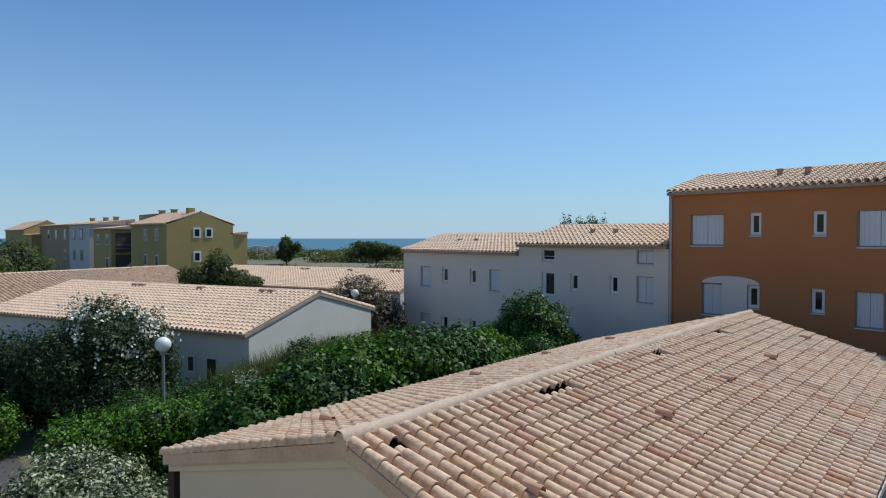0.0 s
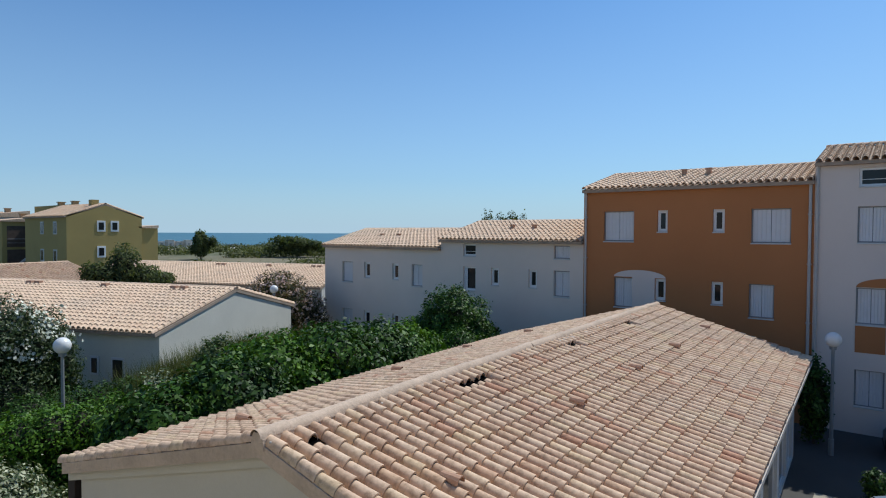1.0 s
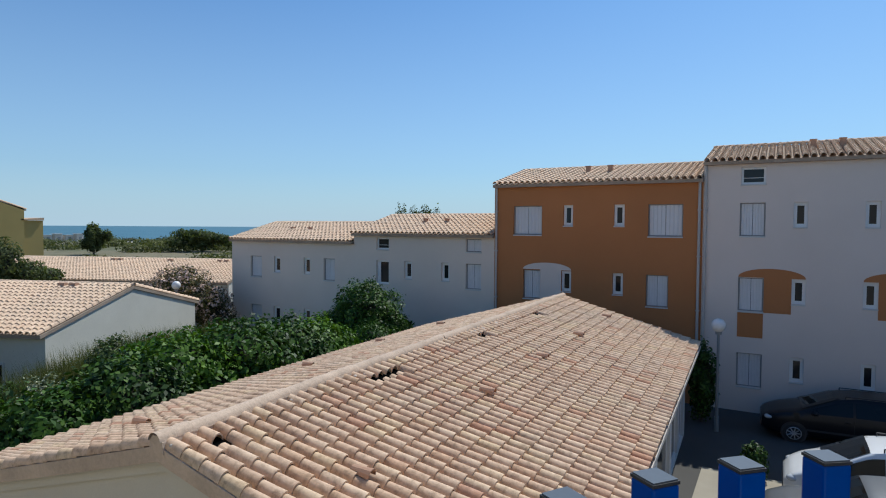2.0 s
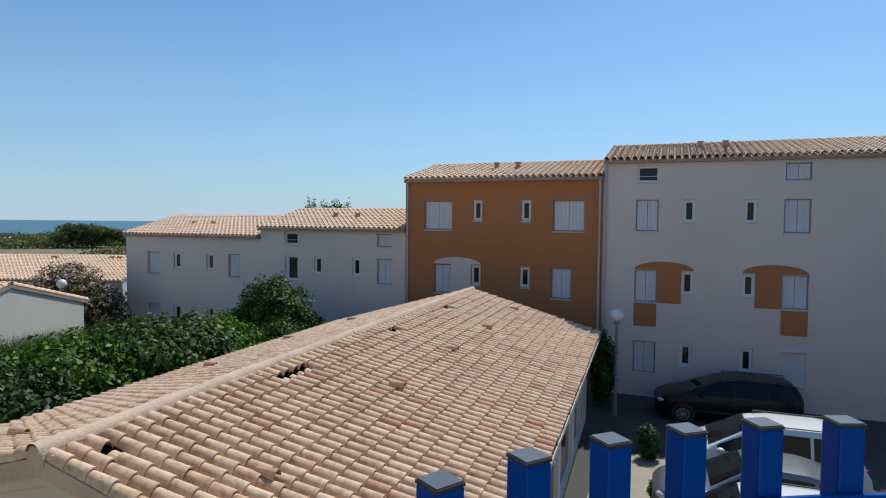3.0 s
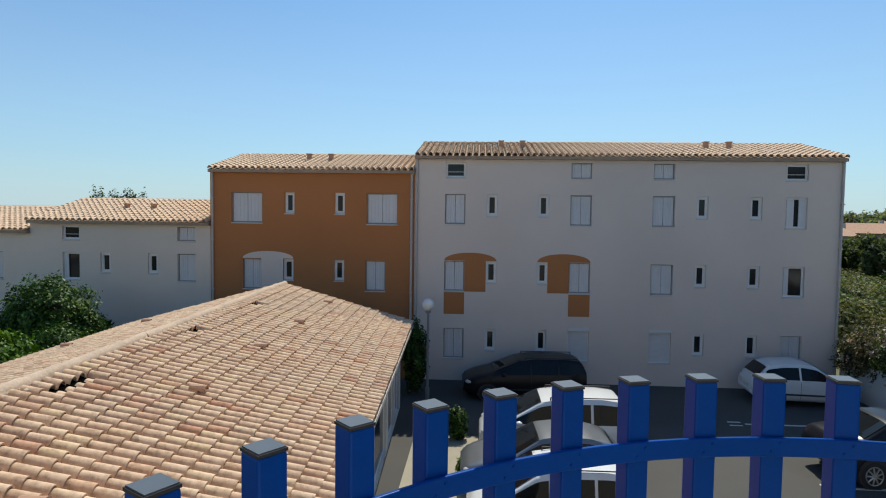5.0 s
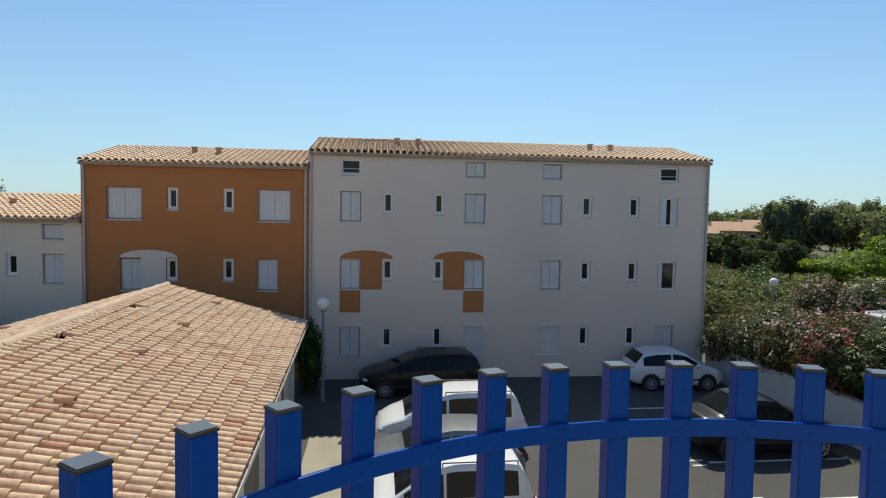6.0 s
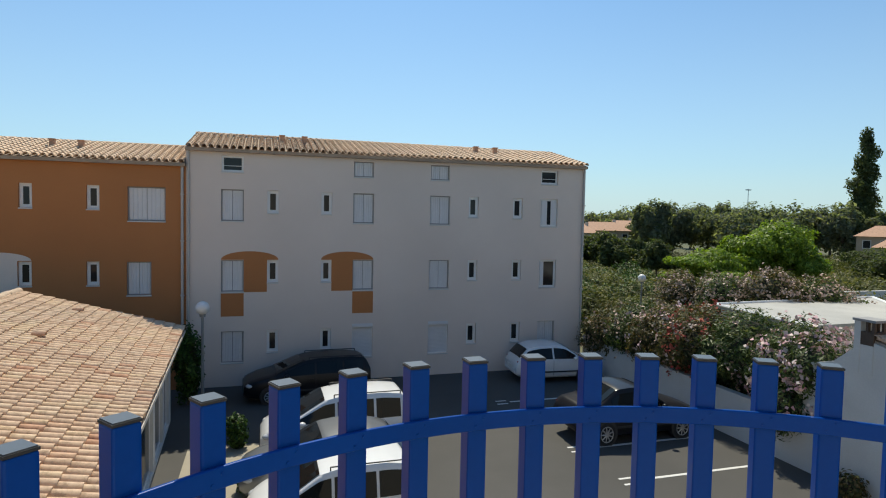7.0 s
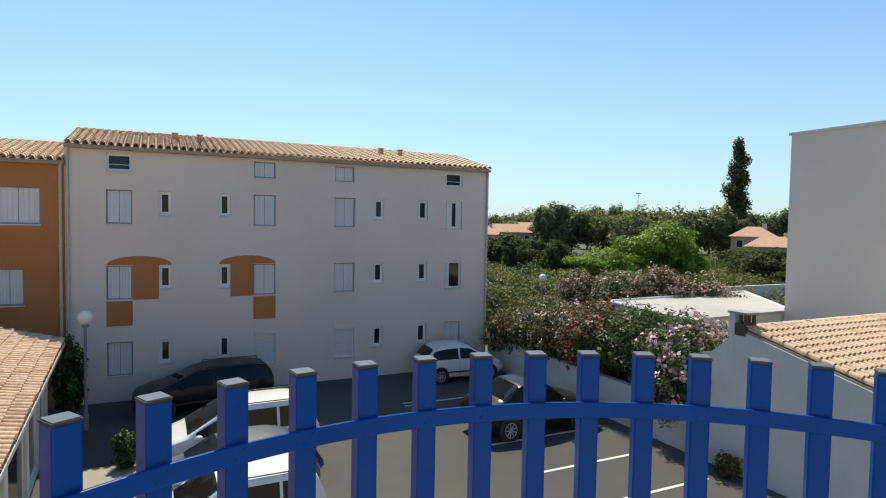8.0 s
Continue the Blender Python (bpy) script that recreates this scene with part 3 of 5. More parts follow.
# thin rendered moulding under the near gable edge
for s_, run in ((1, R_RUN - 0.1), (-1, L_RUN - 0.1)):
    g = Geo().prism([(0, RZ - 0.16), (s_ * run, RZ - 0.16 - RS * run), (s_ * run, RZ - 0.30 - RS * run), (0, RZ - 0.30)], 0.11, 0.158, HP)
    part("verge_moulding", g, STUCCO_BEIGE, house)
    g = Geo().prism([(0, RZ + 0.02), (s_ * run, RZ + 0.02 - RS * run), (s_ * run, RZ - 0.158 - RS * run), (0, RZ - 0.158)], 0.012, 0.158, HP)
    part("verge_mortar", g, MORTAR, house)
part("gutter", Geo().prism([(R_RUN + 0.0, 2.77), (R_RUN + 0.11, 2.77), (R_RUN + 0.11, 2.85), (R_RUN + 0.09, 2.85), (R_RUN + 0.09, 2.79), (R_RUN + 0.0, 2.79)], 0, RL, HP), PIPE, house)
part("corner_post", Geo().prism([(-5.14, 0), (-4.90, 0), (-4.90, 2.68), (-5.14, 2.68)], 0.12, 0.34, HP), TIMBER, house, "dark brown timber post under the eave")
g = Geo()
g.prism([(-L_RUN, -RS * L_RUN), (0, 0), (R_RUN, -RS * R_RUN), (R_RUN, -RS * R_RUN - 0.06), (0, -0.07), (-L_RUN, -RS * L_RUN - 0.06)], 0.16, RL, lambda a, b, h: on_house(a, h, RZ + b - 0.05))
# dark deck colour deepens the shade between the tile rows
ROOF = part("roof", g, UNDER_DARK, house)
out = Geo()
fmR = slope_frame(Vector((*RO, RZ)), tuple(RD), tuple(RR), RS)
if fmR.col[1].to_2d().dot(RD) < 0:
    fmR = fmR @ Matrix.Diagonal((1, -1, 1, 1))
fmL = slope_frame(Vector((*RO, RZ)), tuple(RD), tuple(-RR), RS)
if fmL.col[1].to_2d().dot(RD) < 0:
    fmL = fmL @ Matrix.Diagonal((1, -1, 1, 1))
HOLES = {(1, 2), (1, 17), (1, 18), (1, 19), (1, 20), (1, 37), (1, 38), (1, 55), (1, 56)}
picked = tile_slope(out, fmR, R_RUN * math.hypot(1, RS) + 0.05, RL, seed=5, skip=lambda i, j: (i, j) in HOLES, single=lambda i, j: j < 20)
tile_slope(out, fmL, L_RUN * math.hypot(1, RS) + 0.05, RL, seed=6, tile=TILE)
ob = part("roof_tiles", out, TILE_ISL, ROOF, smooth=True)
ob["kind"] = "stuff"
SINGLE_TILES = picked
# holes under the ridge: black boxes paint their darkness, a short tile below each
short = barrel(0.22, 0.094, 0.08, segs=6, arc=0.8, thick=0.018)
for (i, j) in sorted(HOLES):
    y = (j + 0.5) * RL / 75
    part("gap", Geo().box(0.25, 0.46, y - 0.085, y + 0.085, -0.02, 0.045, fmR), HOLE, ROOF, "black box painted as the dark of a roof hole")
    g = Geo()
    lay(short, g, fmR @ Matrix.Translation((0.42, y, 0.012)))
    part("slipped_tile", g, TILE_ISL, ROOF)
g = Geo()
for (h, a) in ((5.0, 1.64), (11.15, 1.64), (8.11, 1.62), (1.24, 1.68), (14.72, 1.62)):
    m = fmR @ Matrix.Translation((a * 1.04, h, 0.12)) @ Euler((0, radians(-7), 0)).to_matrix().to_4x4()
    lay(barrel(0.27, 0.085, 0.05, segs=6, arc=1.15), g, m)
    part("vent_tile", g, TILE_TERRA, ROOF)
    g = Geo()
for (h, a) in ((1.31, 1.85), (6.23, 2.9), (10.42, 3.7), (12.9, 2.97)):
    lay(barrel(0.27, 0.085, 0.05, segs=6, arc=1.15), g, fmL @ Matrix.Translation((a * 1.04, h, 0.12)) @ Euler((0, radians(-7), 0)).to_matrix().to_4x4())
    part("vent_tile", g, TILE_TERRA, ROOF)
    g = Geo()
# mortared ridge: overlapping cap tiles on a mortar bed
rnd = random.Random(8)
g = Geo()
g.prism([(-0.115, RZ - 0.06), (-0.1, RZ + 0.07), (-0.06, RZ + 0.135), (0.06, RZ + 0.135), (0.1, RZ + 0.07), (0.115, RZ - 0.06)], 0.0, RL, HP)
part("ridge_mortar", g, MORTAR, ROOF)
for i in range(40):
    m = Matrix.Translation(on_house(rnd.uniform(-0.012, 0.012), i * RL / 40 - 0.02, RZ + 0.068 + rnd.uniform(0, 0.012))) @ Matrix.Rotation(math.atan2(RD.y, RD.x) + rnd.uniform(-0.025, 0.025), 4, "Z")
    c_ = Geo()
    lay(barrel(0.44, 0.108, 0.098, segs=10, arc=0.95), c_, m)
    part("ridge_cap", c_, MORTAR, ROOF, smooth=True)
# mortar dabs under the first course
g = Geo()
for j in range(75):
    for q in range(2):
        x, y = 0.135 + rnd.uniform(0, 0.05), (j + 0.5) * RL / 75 + rnd.uniform(-0.05, 0.05)
        m = fmR @ Matrix.Translation((x, y, 0.085)) @ Euler((rnd.random(), rnd.random(), rnd.random())).to_matrix().to_4x4()
        s = rnd.uniform(0.025, 0.05)
        g.ball(m.translation, s, 7, 5, 0.62)
part("ridge_bedding", g, MORTAR_WHITE, ROOF, smooth=True)["kind"] = "stuff"

# ---- blue balcony railing ----
FC, FR = Vector((0.751, 0.074)), 1.255
TOP = 6.179
rail = thing("balcony_railing", (FC.x, FC.y, 5.0), "curved blue metal balcony railing of square posts with grey caps", "railing")
pg = Geo().box(-0.0235, 0.0235, -0.0235, 0.0235, 5.02, TOP - 0.006)
pm = mesh_of("post", pg, BLUE)
cg = Geo().box(-0.0237, 0.0237, -0.0237, 0.0237, TOP - 0.0058, TOP - 0.001)
cm = mesh_of("cap_rim", cg, CAP_DARK)
ctg = Geo().prism([(-0.0216, -0.0216), (0.0216, -0.0216), (0.0216, 0.0216), (-0.0216, 0.0216)], TOP - 0.0009, TOP + 0.0012, lambda a, b, h: (a, b, h))
ctm = mesh_of("cap", ctg, CAP)
# the posts stand a little closer together towards the east
STEPS = (7.1, 7.1, 6.8, 6.8, 6.9, 6.9, 6.9, 6.7, 6.8, 6.7, 6.5, 6.3, 6.4, 6.3, 6.3, 6.0)
A0 = 148.5


def post_angle(i):
    if i <= 0:
        return radians(A0 - 7.1 * i)
    return radians(A0 - sum(STEPS[:i]) - 6.0 * max(0, i - len(STEPS)))


for i in range(-6, 30):
    a = post_angle(i)
    post = hang(new("post", pm), rail)
    post.matrix_basis = Matrix.Translation((FC.x + FR * math.cos(a), FC.y + FR * math.sin(a), 0)) @ Matrix.Rotation(a, 4, "Z")
    b = post.modifiers.new("bevel", "BEVEL")
    b.width, b.segments = 0.004, 2
    for nm, me in (("cap_rim", cm), ("cap", ctm)):
        o = new(nm, me)
        o.parent = post


def ring(name, r0, r1, z0, z1, material, parent, a0=175, a1=-45, n=110, label=""):
    g = Geo()
    for i in range(n + 1):
        a = radians(a0 + (a1 - a0) * i / n)
        g.v += [(FC.x + r * math.cos(a), FC.y + r * math.sin(a), z) for r, z in ((r0, z0), (r1, z0), (r1, z1), (r0, z1))]
    for i in range(n):
        for k in range(4):
            g.f.append((i * 4 + k, i * 4 + (k + 1) % 4, i * 4 + 4 + (k + 1) % 4, i * 4 + 4 + k))
    g.f += [(0, 1, 2, 3), tuple(n * 4 + k for k in (3, 2, 1, 0))]
    ob = part(name, g, material, parent, label, smooth=True)
    b = ob.modifiers.new("bevel", "BEVEL")
    b.width, b.segments, b.limit_method, b.harden_normals = 0.004, 4, "ANGLE", True
    return ob


top_rail = ring("rail", FR - 0.036, FR - 0.0247, TOP - 0.158, TOP - 0.118, BLUE, rail)
ring("lower_rail", FR - 0.036, FR - 0.0247, 5.10, 5.14, BLUE, rail)
g = Geo()
for i in range(-6, 30):
    for off, zz in ((-0.009, -0.130), (0.010, -0.147)):
        a = post_angle(i) + off / FR
        q = Vector((FC.x + (FR - 0.038) * math.cos(a), FC.y + (FR - 0.038) * math.sin(a), TOP + zz))
        q2 = Vector((FC.x + (FR - 0.0355) * math.cos(a), FC.y + (FR - 0.0355) * math.sin(a), TOP + zz))
        g.tube(q2, q, 0.0034, n=6)
part("bolts", g, BLUE, top_rail)["kind"] = "stuff"
g = Geo()
n = 48
g.prism([(FC.x + 1.34 * math.cos(2 * math.pi * i / n), FC.y + 1.34 * math.sin(2 * math.pi * i / n)) for i in range(n)], 4.8, 5.02, lambda a, b, h: (a, b, h))
solo("balcony_floor", g, STUCCO_BEIGE, "round concrete balcony slab under the railing", "balcony floor", "structure")
g = Geo().box(-14, 16, -2.6, -2.3, 0, 9).box(-0.6, 2.2, -2.3, -1.2, 4.8, 5.02)
solo("wall_south", g, STUCCO_BEIGE, "plain rendered wall behind the balcony", "wall", "structure")
g = Geo().prism([(FC.x + 0.5 * math.cos(2 * math.pi * i / 16), FC.y + 0.5 * math.sin(2 * math.pi * i / 16)) for i in range(16)], 0, 4.8, lambda a, b, h: (a, b, h))
solo("column", g, STUCCO_BEIGE, "round rendered column carrying the balcony slab", "column", "structure")


# ---- vegetation ----
def quads(name, P, U, V, material):
    """A mesh of leaves: for each centre P a folded diamond spanned by U (length) and V (width)."""
    n = len(P)
    N = np.cross(U, V)
    N /= np.linalg.norm(N, axis=1, keepdims=True) + 1e-9
    fold = N * np.linalg.norm(V, axis=1, keepdims=True) * 0.35
    vs = np.stack([P - U, P - V + fold, P + U, P + V + fold], 1).reshape(-1, 3)
    me = bpy.data.meshes.new(name)
    me.vertices.add(4 * n)
    me.vertices.foreach_set("co", vs.astype(np.float32).ravel())
    me.loops.add(4 * n)
    me.loops.foreach_set("vertex_index", np.arange(4 * n, dtype=np.int32))
    me.polygons.add(n)
    me.polygons.foreach_set("loop_start", np.arange(0, 4 * n, 4, dtype=np.int32))
    me.update(calc_edges=True)
    me.validate()
    me.materials.append(material)
    return me


def lumpy(rng, blobs, n, deep=0.35):
    """Points near the uneven surface of a union of ellipsoids, and their outward ways."""
    b = np.array(blobs, float)
    w = (b[:, 3] * b[:, 4] + b[:, 3] * b[:, 5] + b[:, 4] * b[:, 5])
    k = rng.choice(len(b), n, p=w / w.sum())
    d = rng.normal(size=(n, 3))
    d /= np.linalg.norm(d, axis=1, keepdims=True)
    lump = 0.15 * np.sin(d[:, 0] * 7 + k * 2.1) * np.cos(d[:, 1] * 6 + k) + 0.12 * np.sin(d[:, 2] * 9 + d[:, 0] * 5 + k * 1.3) + 0.05 * np.sin(d[:, 1] * 17 + d[:, 2] * 13)
    r = 0.95 + lump - deep * rng.random(n) ** 2.0 + 0.07 * rng.normal(size=n)
    return b[k, :3] + d * r[:, None] * b[k, 3:6], d, k


def crown(name, blobs, n, size, material, parent, seed, slim=0.5, up=0.3, deep=0.35, floor=0.03, label=""):
    rng = np.random.default_rng(seed)
    P, d, _ = lumpy(rng, blobs, n, deep)
    keep = P[:, 2] > floor
    P, d = P[keep], d[keep]
    n = len(P)
    nrm = d + rng.normal(size=(n, 3)) * 0.55 + np.array([0, 0, up])
    U = np.cross(nrm, rng.normal(size=(n, 3)))
    U /= np.linalg.norm(U, axis=1, keepdims=True) + 1e-9
    V = np.cross(nrm, U)
    V /= np.linalg.norm(V, axis=1, keepdims=True) + 1e-9
    s = size * (0.6 + 0.8 * rng.random(n))[:, None]
    ob = hang(new(name, quads(name, P, U * s, V * s * slim, material)), parent)
    return tagged(ob, label)


def blossoms(blobs, n, size, material, parent, seed, cluster=7, spread=0.09, label="", zmin=0.0):
    rng = np.random.default_rng(seed)
    P, d, _ = lumpy(rng, blobs, n, 0.05)
    P = P + d * 0.05
    keep = (P[:, 2] > zmin)
    P, d = P[keep], d[keep]
    P = np.repeat(P, cluster, 0)
    d = np.repeat(d, cluster, 0)
    m = len(P)
    P = P + rng.normal(size=(m, 3)) * spread
    nrm = d + rng.normal(size=(m, 3)) * 0.5
    U = np.cross(nrm, rng.normal(size=(m, 3)))
    U /= np.linalg.norm(U, axis=1, keepdims=True) + 1e-9
    V = np.cross(nrm, U)
    V /= np.linalg.norm(V, axis=1, keepdims=True) + 1e-9
    s = size * (0.7 + 0.6 * rng.random(m))[:, None]
    return tagged(hang(new("blossom", quads("blossom", P, U * s, V * s * 0.85, material)), parent), label)


def stems(parent, base, blobs, r=0.06, seed=0, n=None, name="trunk"):
    """Tapered trunk with limbs that reach into the crown."""
    rnd = random.Random(seed)
    g = Geo()
    bx, by, bz = base
    tops = [Vector(b[:3]) for b in blobs]
    mid = sum(tops, Vector()) / len(tops)
    fork = Vector((bx, by, bz)).lerp(mid, 0.55)
    g.tube((bx, by, bz - 0.1), fork, r * 1.3, r * 0.8, 8)
    for q in range(n or max(4, len(tops))):
        t = tops[q % len(tops)] + Vector((rnd.uniform(-0.4, 0.4), rnd.uniform(-0.4, 0.4), rnd.uniform(-0.1, 0.4))) * min(1.5, max(0.4, r * 6))
        k = fork.lerp(t, 0.5) + Vector((rnd.uniform(-0.1, 0.1), rnd.uniform(-0.1, 0.1), 0.06))
        g.tube(fork, k, r * 0.6, r * 0.4, 6)
        g.tube(k, t, r * 0.4, r * 0.12, 6)
    return part(name, g, BARK, parent)


# near-black colour for the solid cores that keep crown interiors dark
CORE_DARK = grained("foliage_core_dark", (0.035, 0.035, 0.018), 0.95, big=3, small=12, spread=0.3, grain=0.4, relief=0.8, dist=0.05)
G_DARK = leaf_mat("dark_glossy_leaf", [(0.0, (0.014, 0.036, 0.006)), (0.5, (0.034, 0.082, 0.012)), (0.85, (0.066, 0.138, 0.02)), (1.0, (0.125, 0.19, 0.05))], 0.55, 0.1)
G_MID = leaf_mat("green_leaf", [(0.0, (0.018, 0.046, 0.007)), (0.6, (0.052, 0.122, 0.015)), (1.0, (0.105, 0.19, 0.03))], 0.5, 0.13)
G_BRIGHT = leaf_mat("bright_green_leaf", [(0.0, (0.12, 0.185, 0.03)), (0.6, (0.22, 0.305, 0.055)), (1.0, (0.33, 0.41, 0.10))], 0.5, 0.4)
G_OLE = leaf_mat("oleander_leaf", [(0.0, (0.03, 0.055, 0.02)), (0.5, (0.065, 0.105, 0.035)), (0.85, (0.13, 0.17, 0.065)), (1.0, (0.24, 0.25, 0.13))], 0.5)
G_HEDGE = leaf_mat("fresh_hedge_leaf", [(0.0, (0.035, 0.085, 0.008)), (0.6, (0.09, 0.19, 0.018)), (1.0, (0.15, 0.27, 0.03))], 0.5, 0.15)
G_BUSH = leaf_mat("deep_green_bush_leaf", [(0.0, (0.014, 0.028, 0.009)), (0.5, (0.032, 0.058, 0.016)), (0.85, (0.07, 0.10, 0.033)), (1.0, (0.13, 0.15, 0.07))], 0.5, 0.1)
G_GRASS = leaf_mat("feathery_grass", [(0.0, (0.06, 0.085, 0.02)), (0.6, (0.12, 0.15, 0.04)), (1.0, (0.21, 0.21, 0.085))], 0.7)
G_REDLEAF = leaf_mat("reddish_oleander_leaf", [(0.0, (0.05, 0.06, 0.025)), (0.5, (0.10, 0.105, 0.045)), (0.78, (0.17, 0.12, 0.06)), (1.0, (0.28, 0.18, 0.10))], 0.55)
G_VARIEG = leaf_mat("variegated_leaf", [(0.0, (0.03, 0.055, 0.02)), (0.45, (0.075, 0.105, 0.045)), (0.62, (0.34, 0.36, 0.25)), (1.0, (0.55, 0.56, 0.44))], 0.5, 0.1)
G_FIELD = leaf_mat("field_scrub", [(0.0, (0.065, 0.075, 0.03)), (0.5, (0.125, 0.135, 0.06)), (1.0, (0.20, 0.20, 0.10))], 0.7)
G_PINE = leaf_mat("far_tree_leaf", [(0.0, (0.055, 0.07, 0.033)), (0.6, (0.10, 0.125, 0.055)), (1.0, (0.17, 0.185, 0.09))], 0.7, 0.35)
G_STRAW = leaf_mat("dry_grass", [(0.0, (0.085, 0.095, 0.04)), (0.5, (0.16, 0.165, 0.08)), (1.0, (0.28, 0.25, 0.14))], 0.7)
# aerial haze put into the belt's leaf colour as a paler grey-green
G_BELT = leaf_mat("haze_painted_leaf", [(0.0, (0.13, 0.145, 0.12)), (0.6, (0.19, 0.205, 0.165)), (1.0, (0.27, 0.28, 0.22))], 0.8, 0.5)
F_WHITE = leaf_mat("white_petals", [(0.0, (0.62, 0.62, 0.56)), (1.0, (0.82, 0.82, 0.78))], 0.6, 0.02)
F_PINK = leaf_mat("pink_petals", [(0.0, (0.66, 0.34, 0.45)), (0.5, (0.78, 0.54, 0.63)), (1.0, (0.85, 0.73, 0.77))], 0.6, 0.02)
F_RED = leaf_mat("red_petals", [(0.0, (0.42, 0.06, 0.05)), (1.0, (0.60, 0.14, 0.11))], 0.6, 0.02)
F_PALE = leaf_mat("faded_pink_petals", [(0.0, (0.42, 0.28, 0.24)), (1.0, (0.66, 0.50, 0.48))], 0.6, 0.02)


def shrub(name, label, base, blobs, n, size, mat, seed, category="shrub", group="", slim=0.5, flowers=None, r=0.05, deep=0.4):
    t = thing(name, base, label, category, group)
    stems(t, base, blobs, r, seed)
    # added solid core: stops light passing through the crown, deepens its shade
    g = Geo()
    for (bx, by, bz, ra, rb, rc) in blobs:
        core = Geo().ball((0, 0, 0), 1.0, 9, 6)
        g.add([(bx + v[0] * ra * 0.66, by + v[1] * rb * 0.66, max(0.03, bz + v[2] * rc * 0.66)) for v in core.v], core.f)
    part("foliage_core", g, CORE_DARK, t, "dark solid core added to block light through the foliage")["kind"] = "stuff"
    crown("crown", blobs, n, size, mat, t, seed, slim, deep=deep)
    for i, (fm, fn, fs, fl) in enumerate(flowers or []):
        blossoms(blobs, fn, fs, fm, t, seed + 50 + i, label=fl, zmin=base[2] + 0.4)
    return t


# garden between the houses
hedge_pts = [(7.2, 2.8, 1.2), (8.9, 3.3, 1.35), (10.6, 3.55, 1.4), (12.5, 3.75, 1.5), (14.4, 3.55, 1.4), (16.2, 3.25, 1.3)]
for i, (y, top, rr) in enumerate(hedge_pts):
    x = -14.2 + 0.25 * math.sin(i * 2.3)
    bl = [(x, y, top - 1.2, rr, rr * 0.95, 1.2), (x + 0.5, y + 0.5, top - 1.5, rr * 0.8, rr * 0.8, 1.1), (x - 0.6, y - 0.4, top - 1.4, rr * 0.8, rr * 0.8, 1.1), (x + 0.2, y, 0.9, rr * 1.05, rr, 0.9)]
    shrub("hedge_shrub", "tall dense dark green large-leaved shrub in the garden hedge", (x, y, 0), bl, 13500, 0.085, (G_MID, G_DARK, G_HEDGE)[i % 3], 100 + i, "shrub", "garden hedge", 0.55)
bl = [(-16.9 + 0.16 * k, 3.7 + 0.62 * k, 1.45 + 0.03 * k, 0.72, 0.7, 0.72 + 0.05 * math.sin(k * 3)) for k in range(6)]
shrub("clipped_hedge", "clipped bright green garden hedge with a level top", (-16.5, 5.0, 0), bl + [(b[0], b[1], 0.6, 0.78, 0.75, 0.65) for b in bl], 30000, 0.045, G_HEDGE, 131, "hedge", "", 0.55, deep=0.25)
bl = [(-19.4, 6.0 + 0.9 * k, 1.2, 0.8, 0.8, 0.75) for k in range(4)]
shrub("clipped_hedge", "low green hedge in front of the flowering bush", (-19.4, 7.0, 0), bl, 14000, 0.048, G_DARK, 132, "hedge")
bl = [(-22.9, 6.0, 2.9, 1.6, 1.4, 1.55), (-22.6, 7.0, 2.7, 1.4, 1.1, 1.4), (-22.8, 4.6, 2.2, 1.4, 1.1, 1.5), (-22.4, 6.2, 1.2, 1.8, 2.2, 1.3), (-22.4, 7.7, 2.1, 1.0, 0.7, 1.2)]
bush = shrub("oleander", "big white-flowering oleander bush beside the garden path", (-22.6, 6.0, 0), bl, 44000, 0.07, G_BUSH, 133, "shrub", "", 0.32, None, 0.09)
blossoms(bl[:2], 240, 0.056, F_WHITE, bush, 183, 10, 0.12, "white blossom", 2.5)
bl = [(-14.9, 3.2, 1.0, 1.0, 0.9, 0.95), (-14.3, 3.8, 0.95, 1.0, 0.9, 0.9), (-13.4, 4.2, 0.75, 0.9, 0.8, 0.65), (-14.6, 2.6, 0.9, 0.8, 0.7, 0.9), (-13.5, 3.3, 0.75, 1.1, 0.9, 0.75)]
shrub("variegated_shrub", "rounded shrub with cream-edged variegated leaves", (-14.2, 3.4, 0), bl, 34000, 0.05, G_VARIEG, 134, "shrub", "", 0.5)
bl = [(-21.8, 2.75, 0.95, 0.75, 0.85, 0.9), (-22.6, 2.4, 0.95, 0.75, 0.85, 0.85), (-21.8, 1.2, 0.95, 0.75, 0.85, 0.85)]
shrub("clipped_hedge", "clipped green hedge at the end of the path", (-22.0, 2.0, 0), bl, 12000, 0.048, G_HEDGE, 135, "hedge")
bl = [(-23.8, 4.1, 1.7, 1.1, 0.95, 1.6), (-24.8, 3.2, 1.9, 1.2, 1.1, 1.7), (-23.4, 4.8, 1.4, 1.1, 1.0, 1.3), (-25.0, 2.0, 2.0, 1.2, 1.1, 1.7)]
shrub("shrub", "tall deep green shrub in the shade beside the path", (-24.2, 3.6, 0), bl, 22000, 0.07, G_BUSH, 143, "shrub", "", 0.4, r=0.06)
bl = [(-15.5, 7.7, 1.95, 0.62, 0.6, 0.9), (-15.2, 8.1, 1.4, 0.65, 0.6, 0.9), (-15.7, 7.4, 1.2, 0.6, 0.6, 1.0)]
shrub("variegated_shrub", "upright pale variegated shrub beside the clipped hedge", (-15.5, 7.8, 0), bl, 12000, 0.05, G_VARIEG, 141, "shrub", "", 0.45, r=0.03)
bl = [(-17.3, 10.5, 2.25, 0.7, 0.75, 0.95), (-17.1, 11.1, 1.9, 0.6, 0.6, 0.9)]
